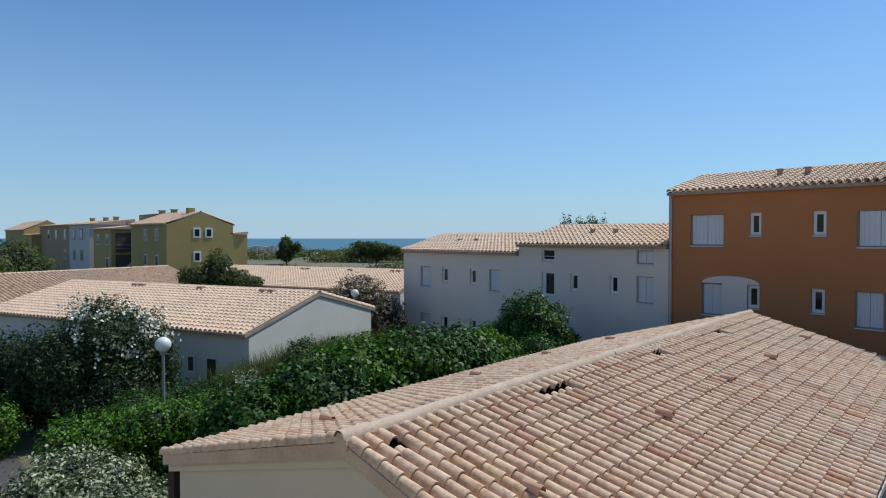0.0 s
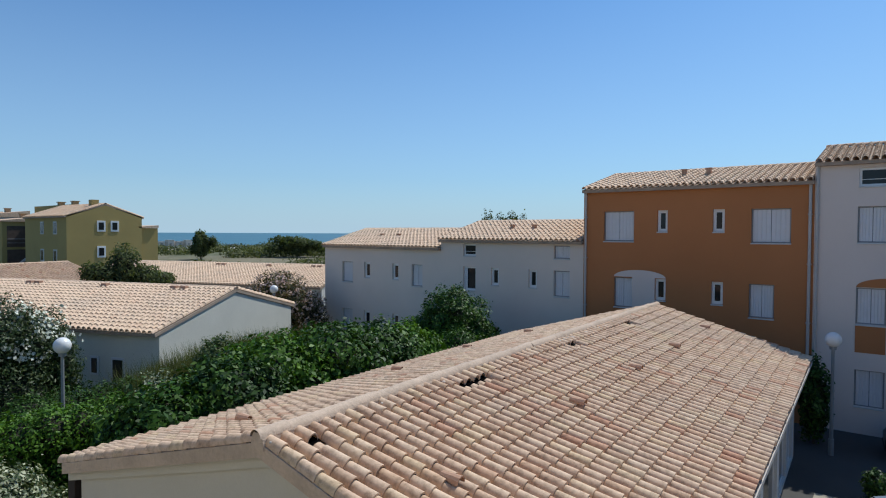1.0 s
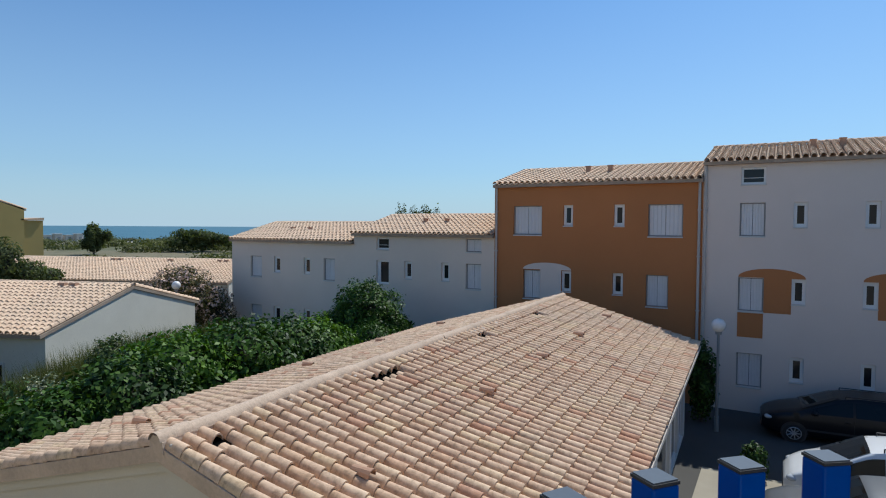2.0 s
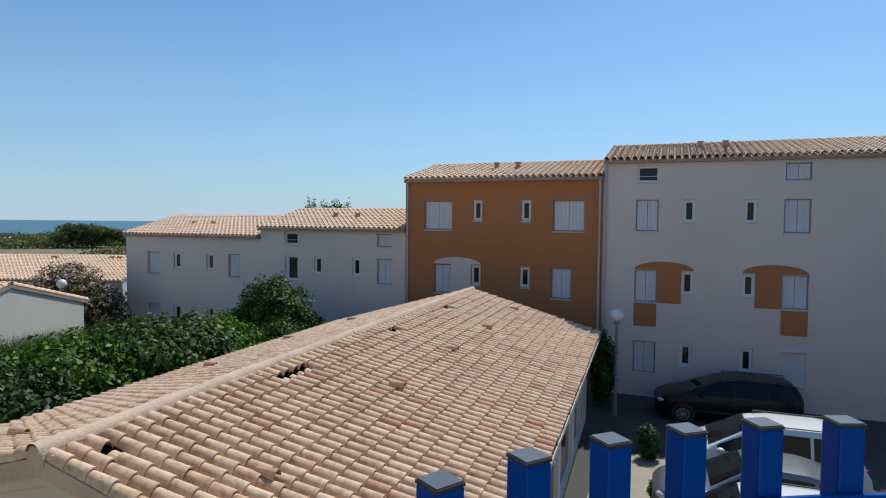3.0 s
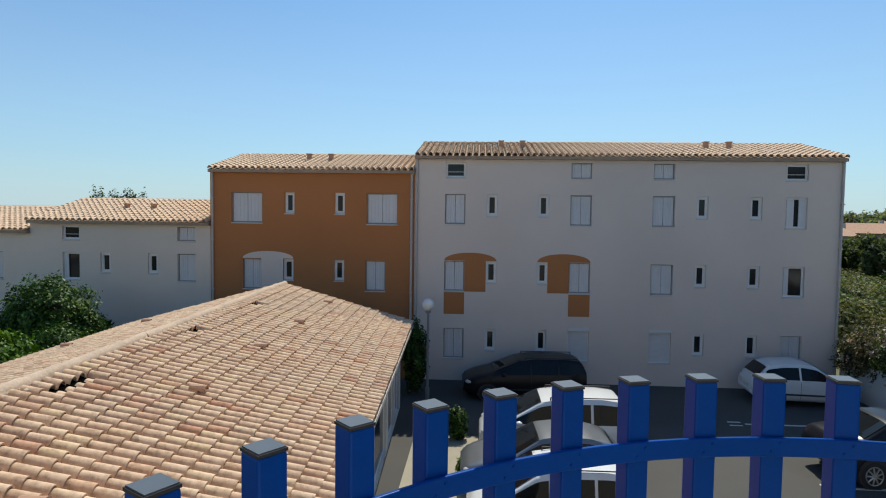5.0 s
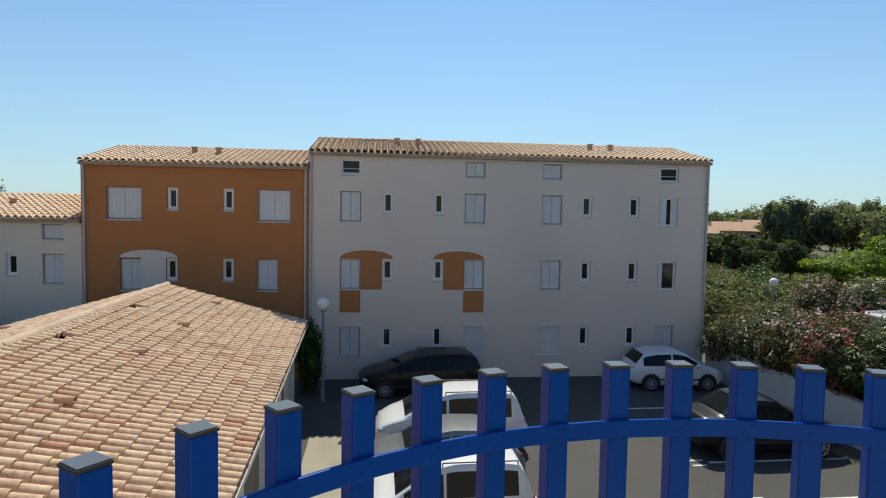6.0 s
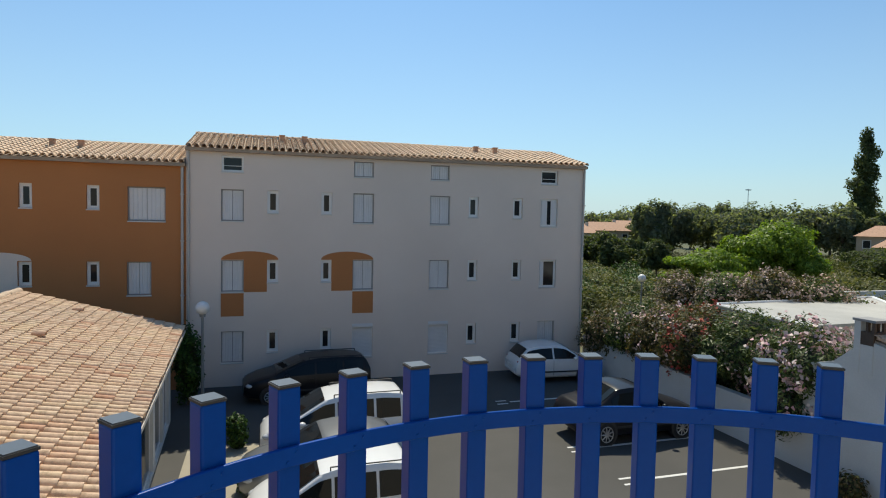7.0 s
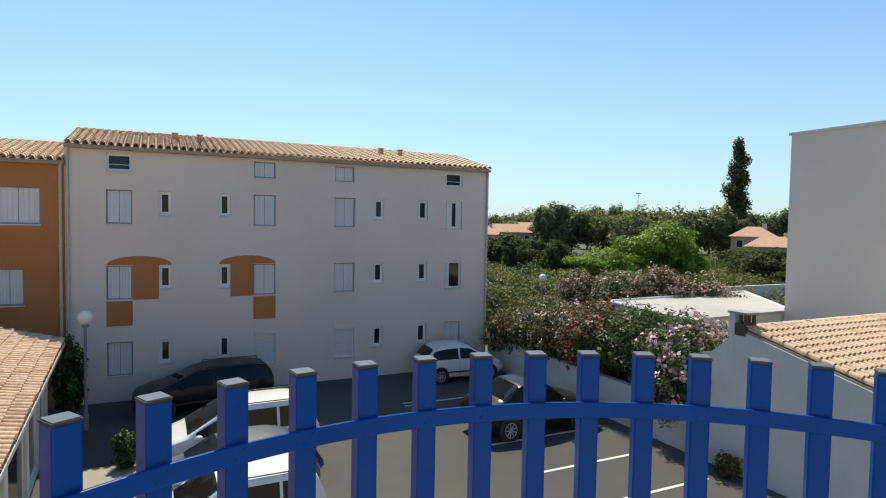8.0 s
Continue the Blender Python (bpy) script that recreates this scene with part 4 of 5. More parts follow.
shrub("shrub", "grey-green pale shrub before the tall grass", (-17.2, 10.7, 0), bl, 8000, 0.055, G_OLE, 142, "shrub", "", 0.45, r=0.03)
bl = [(-15.2, 20.2, 2.6, 1.5, 1.2, 1.55), (-16.1, 20.0, 2.1, 1.1, 1.0, 1.1), (-14.3, 20.2, 2.2, 1.1, 1.0, 1.0), (-15.2, 20.0, 1.2, 1.5, 1.2, 1.0)]
shrub("round_tree", "small round dark green tree before the white wall", (-15.2, 20.2, 0), bl, 34000, 0.066, G_MID, 136, "tree", "", 0.55, r=0.08, deep=0.22)
bl = [(-13.4, 18.3, 2.0, 0.9, 0.8, 0.9), (-13.9, 17.8, 1.6, 0.8, 0.8, 0.8), (-13.2, 18.6, 1.2, 1.0, 0.8, 0.9)]
shrub("shrub", "pale green shrub at the end of the garden hedge", (-13.5, 18.2, 0), bl, 12000, 0.06, G_MID, 137, "shrub", "", 0.4)
bl = [(-28.4, 21.2, 3.0, 1.5, 1.3, 1.3), (-29.6, 20.8, 2.5, 1.4, 1.2, 1.0), (-27.0, 21.3, 2.4, 1.5, 1.2, 1.1), (-26.2, 21.6, 1.7, 1.1, 1.0, 1.1)]
shrub("oleander", "dusky pink-flowering oleander by the lamp", (-27.8, 21.2, 0), bl, 16000, 0.08, G_REDLEAF, 138, "shrub", "", 0.4, [(F_PALE, 700, 0.06, "faded pink blossom")], 0.09)
bl = [(-40.0, 17.8, 4.3, 1.1, 0.9, 1.4), (-39.6, 18.9, 3.6, 1.1, 1.0, 0.8), (-40.4, 16.3, 3.9, 1.0, 1.0, 0.7), (-40.0, 20.2, 3.3, 1.0, 1.0, 0.5), (-40.2, 17.2, 2.6, 1.2, 1.4, 1.4)]
shrub("tree", "spreading green garden tree between the tiled roofs", (-40.0, 17.8, 0), bl, 9000, 0.11, G_PINE, 139, "tree", "", 0.45, r=0.12)
for i, (x, y, top, rr) in enumerate([(-55.0, 8.6, 6.3, 1.9), (-52.0, 6.0, 5.6, 2.4), (-54.0, 3.0, 5.5, 2.6)]):
    bl = [(x, y, top - 1.7, rr, rr, 1.7), (x + 1.2, y + 1.0, top - 2.5, rr * 0.8, rr * 0.8, 1.4), (x - 1, y - 1.2, top - 2.4, rr * 0.8, rr * 0.8, 1.5), (x, y, 1.6, rr, rr, 1.6)]
    shrub("tree", "dark green bushy tree in front of the yellow houses", (x, y, 0), bl, 8000, 0.17, G_PINE, 140 + i, "tree", "trees by the yellow houses", 0.4, r=0.14)


def grass_clump(label, x, y, h, n, spread, mat, seed):
    rng = np.random.default_rng(seed)
    B = np.stack([x + rng.normal(size=n) * spread[0], y + rng.normal(size=n) * spread[1], np.zeros(n)], 1)
    lean = rng.normal(size=(n, 3)) * 0.22
    lean[:, 2] = 1
    L = h * (0.6 + 0.5 * rng.random(n))
    U = lean * (L / 2)[:, None]
    V = np.cross(U, rng.normal(size=(n, 3)))
    V = V / (np.linalg.norm(V, axis=1, keepdims=True) + 1e-9) * 0.013
    ob = new("tall_grass", quads("tall_grass", B + U, U, V, mat))
    return tagged(ob, label, "grass", "", "stuff")


grass_clump("tall feathery green grass before the gable", -19.0, 10.6, 2.2, 12000, (0.5, 0.9), G_FIELD, 150)
grass_clump("tall feathery green and straw grass before the gable", -19.6, 12.8, 2.4, 12000, (0.5, 1.0), G_GRASS, 151)
grass_clump("tall feathery straw grass before the gable", -20.6, 15.2, 2.35, 7000, (0.45, 1.1), G_GRASS, 152)


# ---- other low houses ----
def low_house(name, label, A, axis, length, width, eave, ridge, wall_mat, tiles, seed, windows=()):
    """House whose near gable starts at corner A; axis runs along the ridge, away from that gable."""
    a = Vector(axis).normalized()
    g_ = Vector((-a.y, a.x)) if Vector((-a.y, a.x)).y > 0 else Vector((a.y, -a.x))
    h = thing(name, (A[0], A[1], 0), label, "house", "low tiled houses")

    def at(p_, z, q):
        w = Vector(A) + g_ * p_ + a * q
        return Vector((w.x, w.y, z))
    o = 0.25
    sl = (ridge - eave) / (width / 2)
    part("wall", Geo().prism([(o, 0), (width - o, 0), (width - o, eave + sl * o - 0.15), (width / 2, ridge - 0.15), (o, eave + sl * o - 0.15)], 0.05, length - 0.05, at), wall_mat, h)
    O = Vector(A) + g_ * width / 2
    gable_roof(h, tuple(O), tuple(a), length, (width / 2, width / 2), ridge, sl, tiles, over=0.05, seed=seed)
    for (p0, p1, z0, z1) in windows:
        w = part("window", Geo().prism([(o - 0.03, z0), (o + 0.02, z0), (o + 0.02, z1), (o - 0.03, z1)], p0, p1, at), SHUTTER, h)
        part("pane", Geo().prism([(o - 0.05, z0 + 0.08), (o - 0.032, z0 + 0.08), (o - 0.032, z1 - 0.08), (o - 0.05, z1 - 0.08)], p0 + 0.08, p1 - 0.08, at), PANE, w)
    for q, p_ in ((2.2, 4.2), (2.7, 4.2), (6.5, 4.2), (10.5, 4.2), (11.0, 4.2)):
        if q < length:
            zc = ridge - sl * abs(p_ - width / 2)
            part("roof_vent", Geo().prism([(p_ - 0.12, zc), (p_ + 0.12, zc), (p_ + 0.1, zc + 0.2), (p_ - 0.1, zc + 0.2)], q, q + 0.3, at), TILE_TERRA, h)
    return h


AX = (-0.936, -0.352)
low_house("low_house", "low grey-rendered house with bleached clay-tiled roof", (-20.95, 10.32), AX, 16.7, 9.25, 2.92, 4.1, STUCCO_GREY, TILE_PALE, 31, ((1.6, 2.2, 0.9, 1.9), (2.8, 3.2, 1.2, 1.9)))
low_house("low_house", "low pale house with cream clay-tiled roof", (-30.3, 25.9), AX, 21.0, 9.6, 2.9, 4.05, STUCCO_WALL, TILE_PALE, 32)
low_house("low_house", "low house with brown clay-tiled roof", (-52.0, 15.92), (0.3, -0.954), 24.0, 9.2, 2.95, 4.3, STUCCO_BEIGE, TILE_ISL, 33)


# ---- olive and lilac apartment blocks far off ----
def block(label, x0, x1, y0, y1, z, mat, roof=None, gable=False, wins=(), gwins=(), peak=None, seed=0):
    h = thing("apartment_building", ((x0 + x1) / 2, (y0 + y1) / 2, 0), label, "apartment building", "yellow apartment blocks")
    if gable:
        part("wall", Geo().prism([(y0, 0), (y1, 0), (y1, z), (peak[0], peak[1] - 0.15), (y0, z)], x0, x1, lambda a, b, q: (q, a, b)), mat, h)
        gable_roof(h, (x1, peak[0]), (-1, 0), x1 - x0, (y1 - peak[0] + 0.2, peak[0] - y0 + 0.2), peak[1], (peak[1] - z) / (peak[0] - y0), TILE_FAR, seed=seed)
    else:
        part("wall", Geo().box(x0, x1, y0, y1, 0, z), mat, h)
        if roof:
            g = Geo().prism([(y0 - 0.3, z + 0.02), (y0 - 0.3, z + 0.14), (y1, z + roof), (y1, z + 0.02)], x0 - 0.2, x1 + 0.2, lambda a, b, q: (q, a, b))
            part("roof", g, TILE_FAR, h)
    for (a, b, c_, d_) in wins:
        w = part("window", Geo().box(a, b, y0 - 0.05, y0 + 0.02, c_, d_), SILL if mat is not STUCCO_LILAC else GREY_MID, h)
        part("pane", Geo().box(a + 0.14, b - 0.14, y0 - 0.07, y0 - 0.052, c_ + 0.14, d_ - 0.14), PANE, w)
    for (a, b, c_, d_) in gwins:
        w = part("window", Geo().box(x1 - 0.02, x1 + 0.05, a, b, c_, d_), FRAME_WHITE, h)
        part("pane", Geo().box(x1 + 0.052, x1 + 0.07, a + 0.16, b - 0.16, c_ + 0.18, d_ - 0.18), PANE, w)
    return h


yb = block("olive-yellow apartment block with tiled gable roof and chimney", -75.0, -64.0, 23.2, 30.4, 8.05, STUCCO_OLIVE, gable=True, peak=(26.8, 9.3), seed=41,
           wins=((-67.2, -66.3, 6.2, 7.5), (-70.6, -69.7, 6.2, 7.5), (-67.2, -66.3, 3.4, 4.7), (-70.6, -69.7, 3.4, 4.7)), gwins=((25.95, 26.75, 6.5, 7.6), (27.25, 28.05, 6.5, 7.6), (25.95, 26.75, 3.9, 5.05)))
part("chimney", Geo().box(-66.0, -65.3, 26.0, 26.7, 9.0, 9.75), STUCCO_OLIVE, yb)
block("low olive annex of the apartment block", -75.0, -64.2, 30.4, 32.2, 6.9, STUCCO_OLIVE, roof=0.3)
block("taller olive stair block behind the roofs", -84.0, -73.0, 27.0, 31.0, 9.5, STUCCO_OLIVE)
# plain block; brown wall colour stands in for the recess's shade
block("recess with outside stairs and balcony, its shade painted brown", -82.5, -75.0, 25.6, 27.0, 7.2, STUCCO_BROWN, wins=((-80.0, -76.0, 3.0, 6.6),))
lean = block("olive apartment block with a lean-to tiled roof", -90.0, -82.5, 23.2, 28.0, 7.6, STUCCO_OLIVE, roof=0.7, wins=((-84.6, -83.4, 5.6, 7.0), (-84.6, -83.4, 2.6, 4.0), (-88.4, -87.2, 5.6, 7.0)))
# stair landings in the side of the lean-to block: flat panels, shade painted dark
part("landing", Geo().box(-82.49, -82.42, 23.7, 27.4, 1.2, 4.35), DARK_BROWN, lean, "dark panel painted as a shaded stair landing")
part("landing", Geo().box(-82.49, -82.42, 23.7, 27.4, 4.65, 7.1), DARK_BROWN, lean, "dark panel painted as a shaded stair landing")
part("handrail", Geo().box(-82.40, -82.34, 23.7, 27.4, 5.55, 5.63).box(-82.40, -82.34, 23.7, 27.4, 5.1, 5.15), GREY_MID, lean)
part("stair", Geo().prism([(23.9, 2.0), (24.3, 2.0), (27.0, 4.3), (26.6, 4.3)], -82.40, -82.2, lambda a, b, q: (q, a, b)), SILL, lean)
block("pale lilac apartment block with a tiled roof", -102.5, -92.0, 23.2, 29.0, 8.3, STUCCO_LILAC, roof=0.9, wins=((-96.5, -95.2, 6.2, 7.8), (-100.4, -99.2, 6.2, 7.8), (-96.5, -95.2, 3.2, 4.8), (-100.4, -99.2, 3.2, 4.8)))
block("clay-brown apartment block with a tiled roof", -123.0, -102.5, 23.4, 29.0, 8.4, STUCCO_BROWN, roof=0.9, wins=((-106.5, -105.2, 6.2, 7.8), (-106.5, -105.2, 3.2, 4.8), (-112, -110.6, 6.2, 7.8), (-117, -115.6, 6.2, 7.8)))
block("olive apartment block at the end of the group", -146.0, -128.0, 22.0, 29.0, 8.0, STUCCO_OLIVE, gable=True, peak=(25.5, 9.6), seed=42)
block("lower tiled porch block", -128.0, -122.0, 22.0, 26.0, 6.9, STUCCO_OLIVE, roof=0.5)
for x, y, z in ((-80.0, 28.5, 9.5), (-76.0, 28.5, 9.5), (-97.0, 28.0, 9.1), (-102.0, 28.0, 9.1), (-110.0, 28.2, 9.2), (-88.0, 27.0, 8.2)):
    solo("chimney", Geo().box(x - 0.3, x + 0.3, y - 0.3, y + 0.3, z - 0.6, z + 0.45).box(x - 0.4, x + 0.4, y - 0.4, y + 0.4, z + 0.45, z + 0.53), STUCCO_BROWN, "square rendered chimney on the far roofs", "chimney", "", "far chimneys")


# ---- globe lamps ----
def globe_lamp(x, y, z=3.45, r=0.22):
    t = thing("street_lamp", (x, y, 0), "white globe lamp on a slim grey pole", "street lamp", "globe lamps")
    part("pole", Geo().tube((x, y, 0), (x, y, z - r - 0.06), 0.055, 0.04, 10).tube((x, y, 0), (x, y, 0.5), 0.075, 0.075, 10), POLE, t, smooth=False)
    part("collar", Geo().tube((x, y, z - r - 0.07), (x, y, z - r + 0.03), 0.09, 0.1, 12), POLE, t)
    part("globe", Geo().ball((x, y, z), r, 20, 14), GLOBE, t, smooth=True)


for x, y in ((-18.0, 6.34), (-26.97, 19.79), (20.4, 28.39), (-1.68, 20.79)):
    globe_lamp(x, y)

# ---- east side: garden wall, oleanders, neighbour's house ----
g = Geo().box(14.0, 14.2, 12.2, 23.58, 0, 1.32).box(13.97, 14.23, 12.2, 23.58, 1.32, 1.38)
solo("garden_wall", g, STUCCO_WALL, "low white rendered wall along the car park", "wall", "structure")
ole = [(22.5, 3.0, G_REDLEAF, [(F_PALE, 110, 0.055, "faded blossom")]), (20.7, 3.35, G_OLE, [(F_PALE, 150, 0.055, "pale pink blossom")]), (18.9, 3.5, G_REDLEAF, [(F_PINK, 120, 0.06, "pink blossom"), (F_PALE, 110, 0.055, "faded blossom")]),
       (17.0, 3.7, G_REDLEAF, [(F_RED, 130, 0.06, "red blossom"), (F_PALE, 110, 0.055, "faded blossom")]), (15.2, 3.85, G_OLE, [(F_PALE, 60, 0.05, "faded blossom")]), (13.2, 3.85, G_OLE, [(F_PINK, 420, 0.07, "pink blossom")])]
for i, (y, top, lm_, fl) in enumerate(ole):
    x = 15.0 + 0.15 * math.sin(i * 1.7)
    bl = [(x, y, top - 1.1, 1.25, 1.15, 1.1), (x - 0.7, y + 0.4, top - 1.5, 0.8, 0.9, 0.9), (x - 0.6, y - 0.5, top - 1.35, 0.85, 0.8, 0.9), (x + 0.6, y, 1.3, 1.1, 1.1, 1.2)]
    if i == 5:
        bl += [(13.75, 12.6, 1.5, 0.5, 0.7, 0.75), (14.4, 12.2, 2.6, 0.9, 0.7, 0.9)]
    shrub("oleander", ("dense oleander with reddish leaves overhanging the wall", "leafy green oleander overhanging the wall", "oleander with pink blossom overhanging the wall", "oleander with red blossom overhanging the wall",
                       "leafy green oleander beside the red one", "big oleander full of pink blossom beside the neighbour's gable")[i], (x, y, 0), bl, 13000, 0.08, lm_, 200 + i, "shrub", "oleanders along the wall", 0.28, fl, 0.06)
for i, (az, d_, top) in enumerate(((39, 34, 3.9), (42.5, 33, 4.0), (46, 33, 4.4), (49.5, 34, 4.0))):
    x, y = d_ * math.sin(radians(az)), d_ * math.cos(radians(az))
    bl = [(x, y, top - 1.3, 1.5, 1.3, 1.3), (x + 0.9, y - 0.7, top - 1.8, 1.2, 1.1, 1.2), (x - 0.5, y, 1.2, 1.5, 1.3, 1.2)]
    shrub("oleander", "dusty pink oleander behind the garden wall", (x, y, 0), bl, 8000, 0.10, G_REDLEAF if i % 2 == 0 else G_OLE, 220 + i, "shrub", "oleanders behind the wall", 0.3, [(F_PALE, 520, 0.06, "faded pink blossom")], 0.06)

nh = thing("neighbour_house", (16.5, 9.0, 0), "white gabled house with clay-tiled roof and chimney", "house")
part("wall", Geo().prism([(3.0, 0), (12.2, 0), (12.2, 2.9), (11.4, 3.12), (10.95, 3.5), (10.4, 3.79), (4.0, 2.27), (3.0, 2.03)], 14.0, 24.4, lambda a, b, q: (q, a, b)), STUCCO_WALL, nh)
gable_roof(nh, (24.4, 10.4), (-1, 0), 10.36, (0.35, 7.4), 3.86, 0.238, TILE_ORANGE, tile=TILE, seed=51, thick=0.05)
part("chimney_base", Geo().box(13.985, 14.40, 10.38, 10.80, 3.0, 3.70), STUCCO_WALL, nh)
ch = part("chimney", Geo().box(13.985, 14.40, 10.38, 10.698, 3.702, 4.02), DARK_BROWN, nh, "dark brown chimney stack")
part("pier", Geo().box(13.975, 14.40, 10.70, 10.86, 3.0, 4.26), STUCCO_WALL, ch, "white rendered pier")
for (xa, ya) in ((13.99, 10.38), (14.30, 10.38), (13.99, 10.53), (14.30, 10.53)):
    part("pier", Geo().box(xa, xa + 0.08, ya, ya + 0.06, 4.02, 4.26), DARK_BROWN, ch)
part("cap", Geo().box(13.95, 14.44, 10.32, 10.90, 4.262, 4.32), GREY_MID, ch, "flat grey slab")
pb = thing("apartment_building", (30.0, 0.4, 0), "tall windowless pale pink rendered apartment block", "apartment building")
part("wall", Geo().box(24.6, 37.0, -16.0, 16.55, 0, 10.48), STUCCO_PINK, pb)
part("coping", Geo().box(24.52, 37.08, -16.08, 16.63, 10.482, 10.6), SILL, pb, bevel=0.01)
sh = thing("outbuilding", (23, 19, 0), "outbuilding with a flat pale fibre-cement roof", "outbuilding")
rp = [(19.2, 21.4), (29.5, 22.2), (25.0, 16.6), (18.5, 16.2)]
part("roof", Geo().prism(rp, 2.88, 3.0, lambda a, b, h: (a, b, h)), ROOF_GREY, sh)
part("wall", Geo().prism([(22.9 + (a - 22.9) * 0.94, 19.1 + (b - 19.1) * 0.94) for a, b in rp], 0, 2.88, lambda a, b, h: (a, b, h)), STUCCO_WALL, sh)
for (p0, p1) in ((rp[3], rp[0]), (rp[0], rp[1]), (rp[1], rp[2])):
    part("edge_trim", Geo().tube((*p0, 3.02), (*p1, 3.02), 0.07, n=6), FRAME_WHITE, sh)
solo("garden_wall", Geo().box(30.0, 52.0, 31.5, 31.75, 0, 2.0), STUCCO_WALL, "white wall round the gardens behind", "wall", "structure")

# ---- field and trees beyond ----
def far_tree(label, az, d_, top, rr, mat, seed, n=5000, size=0.35, group="trees beyond the field", low=0.25, slim=0.5):
    x, y = d_ * math.sin(radians(az)), d_ * math.cos(radians(az))
    rnd_ = random.Random(seed)
    hh = top * (1 - low) / 2
    bl = [(x, y, top - hh * 1.05, rr * 0.6, rr * 0.6, hh * 0.85)]
    for k in range(11):
        a_ = rnd_.uniform(0, 2 * math.pi)
        q = rnd_.uniform(0.35, 0.95) * rr
        zc = top * rnd_.uniform(0.35, 0.9) * (1 - 0.25 * q / rr)
        bl.append((x + q * math.cos(a_), y + q * math.sin(a_), zc, rr * rnd_.uniform(0.22, 0.42), rr * rnd_.uniform(0.22, 0.42), hh * rnd_.uniform(0.22, 0.4)))
    t = thing("tree", (x, y, 0), label, "tree", group)
    stems(t, (x, y, 0), bl, 0.04 * top * 0.5, seed)
    crown("crown", bl, n, size, mat, t, seed, slim, deep=0.5)


far_tree("bright green spreading tree in the field", 46.5, 66, 7.4, 4.7, G_BRIGHT, 301, 26000, 0.17)
far_tree("bright green bushy tree in the field", 41.5, 60, 4.6, 4.2, G_BRIGHT, 302, 20000, 0.16)
far_tree("green leafy tree in the field", 53.5, 80, 4.6, 4.0, G_PINE, 303, 11000, 0.17)
far_tree("dark green tree at the field's edge", 36.8, 70, 5.0, 2.3, G_PINE, 304, 11000, 0.17)
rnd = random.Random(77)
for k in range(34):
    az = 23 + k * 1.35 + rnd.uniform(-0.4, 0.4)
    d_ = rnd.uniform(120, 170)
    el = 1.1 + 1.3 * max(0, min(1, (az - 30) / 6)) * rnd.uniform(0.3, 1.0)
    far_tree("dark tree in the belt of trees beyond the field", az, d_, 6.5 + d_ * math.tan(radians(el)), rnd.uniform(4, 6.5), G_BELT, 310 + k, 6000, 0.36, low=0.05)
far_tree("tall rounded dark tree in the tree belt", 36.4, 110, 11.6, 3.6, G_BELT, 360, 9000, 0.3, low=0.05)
for k in range(7):
    far_tree("low bushy tree in front of the far houses", 25.6 + 1.45 * k, 84 + 5 * math.sin(k * 2.1), 5.3 + 0.5 * math.sin(k * 1.7), 2.8, G_PINE, 380 + k, 6000, 0.22, low=0.0)
for k in range(4):
    far_tree("low bushy tree in front of the far houses", 53.6 + 1.7 * k, 76 + 3 * math.sin(k * 2.1), 4.1 + 0.4 * math.sin(k * 1.7), 2.4, G_PINE, 395 + k, 5000, 0.2, low=0.05)
for k in range(4):
    far_tree("tall trees behind the low terrace house", -33.4 + k * 1.1, 62, 9.4 - 0.3 * (k % 2), 1.5, G_PINE, 365 + k, 7000, 0.13)
x, y = 103.6, 81.6
t = thing("poplar", (x, y, 0), "tall slender dark poplar above the tree belt", "tree")
bl = [(x + 0.9 * math.sin(k * 2.2) + 0.1 * k, y, 2.5 + 1.45 * k, 1.9 * (1 - (k / 15) ** 2.4) * (0.72 + 0.28 * math.sin(k * 3.3)) + 0.75, 1.8 * (1 - (k / 15) ** 2.2) + 0.8, 1.7) for k in range(15)]
stems(t, (x, y, 0), [bl[4], bl[8], bl[12], bl[14]], 0.35, 5)
crown("crown", bl, 15000, 0.27, G_PINE, t, 370, 0.5, deep=0.6)


def scrub(label, places, n, size, mat, seed):
    rng = np.random.default_rng(seed)
    bl = np.array(places)
    P, d, _ = lumpy(rng, bl, n, 0.3)
    keep = P[:, 2] > 0.02
    P, d = P[keep], d[keep]
    nrm = d + rng.normal(size=P.shape) * 0.5 + np.array([0, 0, 0.4])
    U = np.cross(nrm, rng.normal(size=P.shape))
    U /= np.linalg.norm(U, axis=1, keepdims=True) + 1e-9
    V = np.cross(nrm, U)
    V /= np.linalg.norm(V, axis=1, keepdims=True) + 1e-9
    s = size * (0.5 + rng.random(len(P)))[:, None]
    tagged(new("scrub", quads("scrub", P, U * s, V * s * 0.5, mat)), label, "scrub", "", "stuff")


rnd = random.Random(5)
pl = []
for k in range(420):
    u, v = rnd.uniform(95, 236), rnd.uniform(-75, 150)
    if 120 < u < 158:
        continue
    w = shore(u, v, 0)
    h = rnd.uniform(0.9, 2.2) * (0.6 + 0.6 * (u - 90) / 150)
    pl.append((w[0], w[1], h * 0.3, rnd.uniform(2.5, 6), rnd.uniform(2.5, 6), h))
scrub("green dune scrub between the houses and the sea", pl, 120000, 0.33, G_FIELD, 400)
pl = []
for k in range(260):
    az, d_ = radians(rnd.uniform(24, 62)), rnd.uniform(38, 125)
    h = rnd.uniform(0.7, 1.8)
    pl.append((d_ * math.sin(az), d_ * math.cos(az), h * 0.3, rnd.uniform(1.5, 4), rnd.uniform(1.5, 4), h))
scrub("tall green and straw-coloured scrub in the field", pl[:150], 110000, 0.15, G_STRAW, 401)
scrub("green bramble scrub in the field", pl[150:], 90000, 0.17, G_FIELD, 402)
pl = []
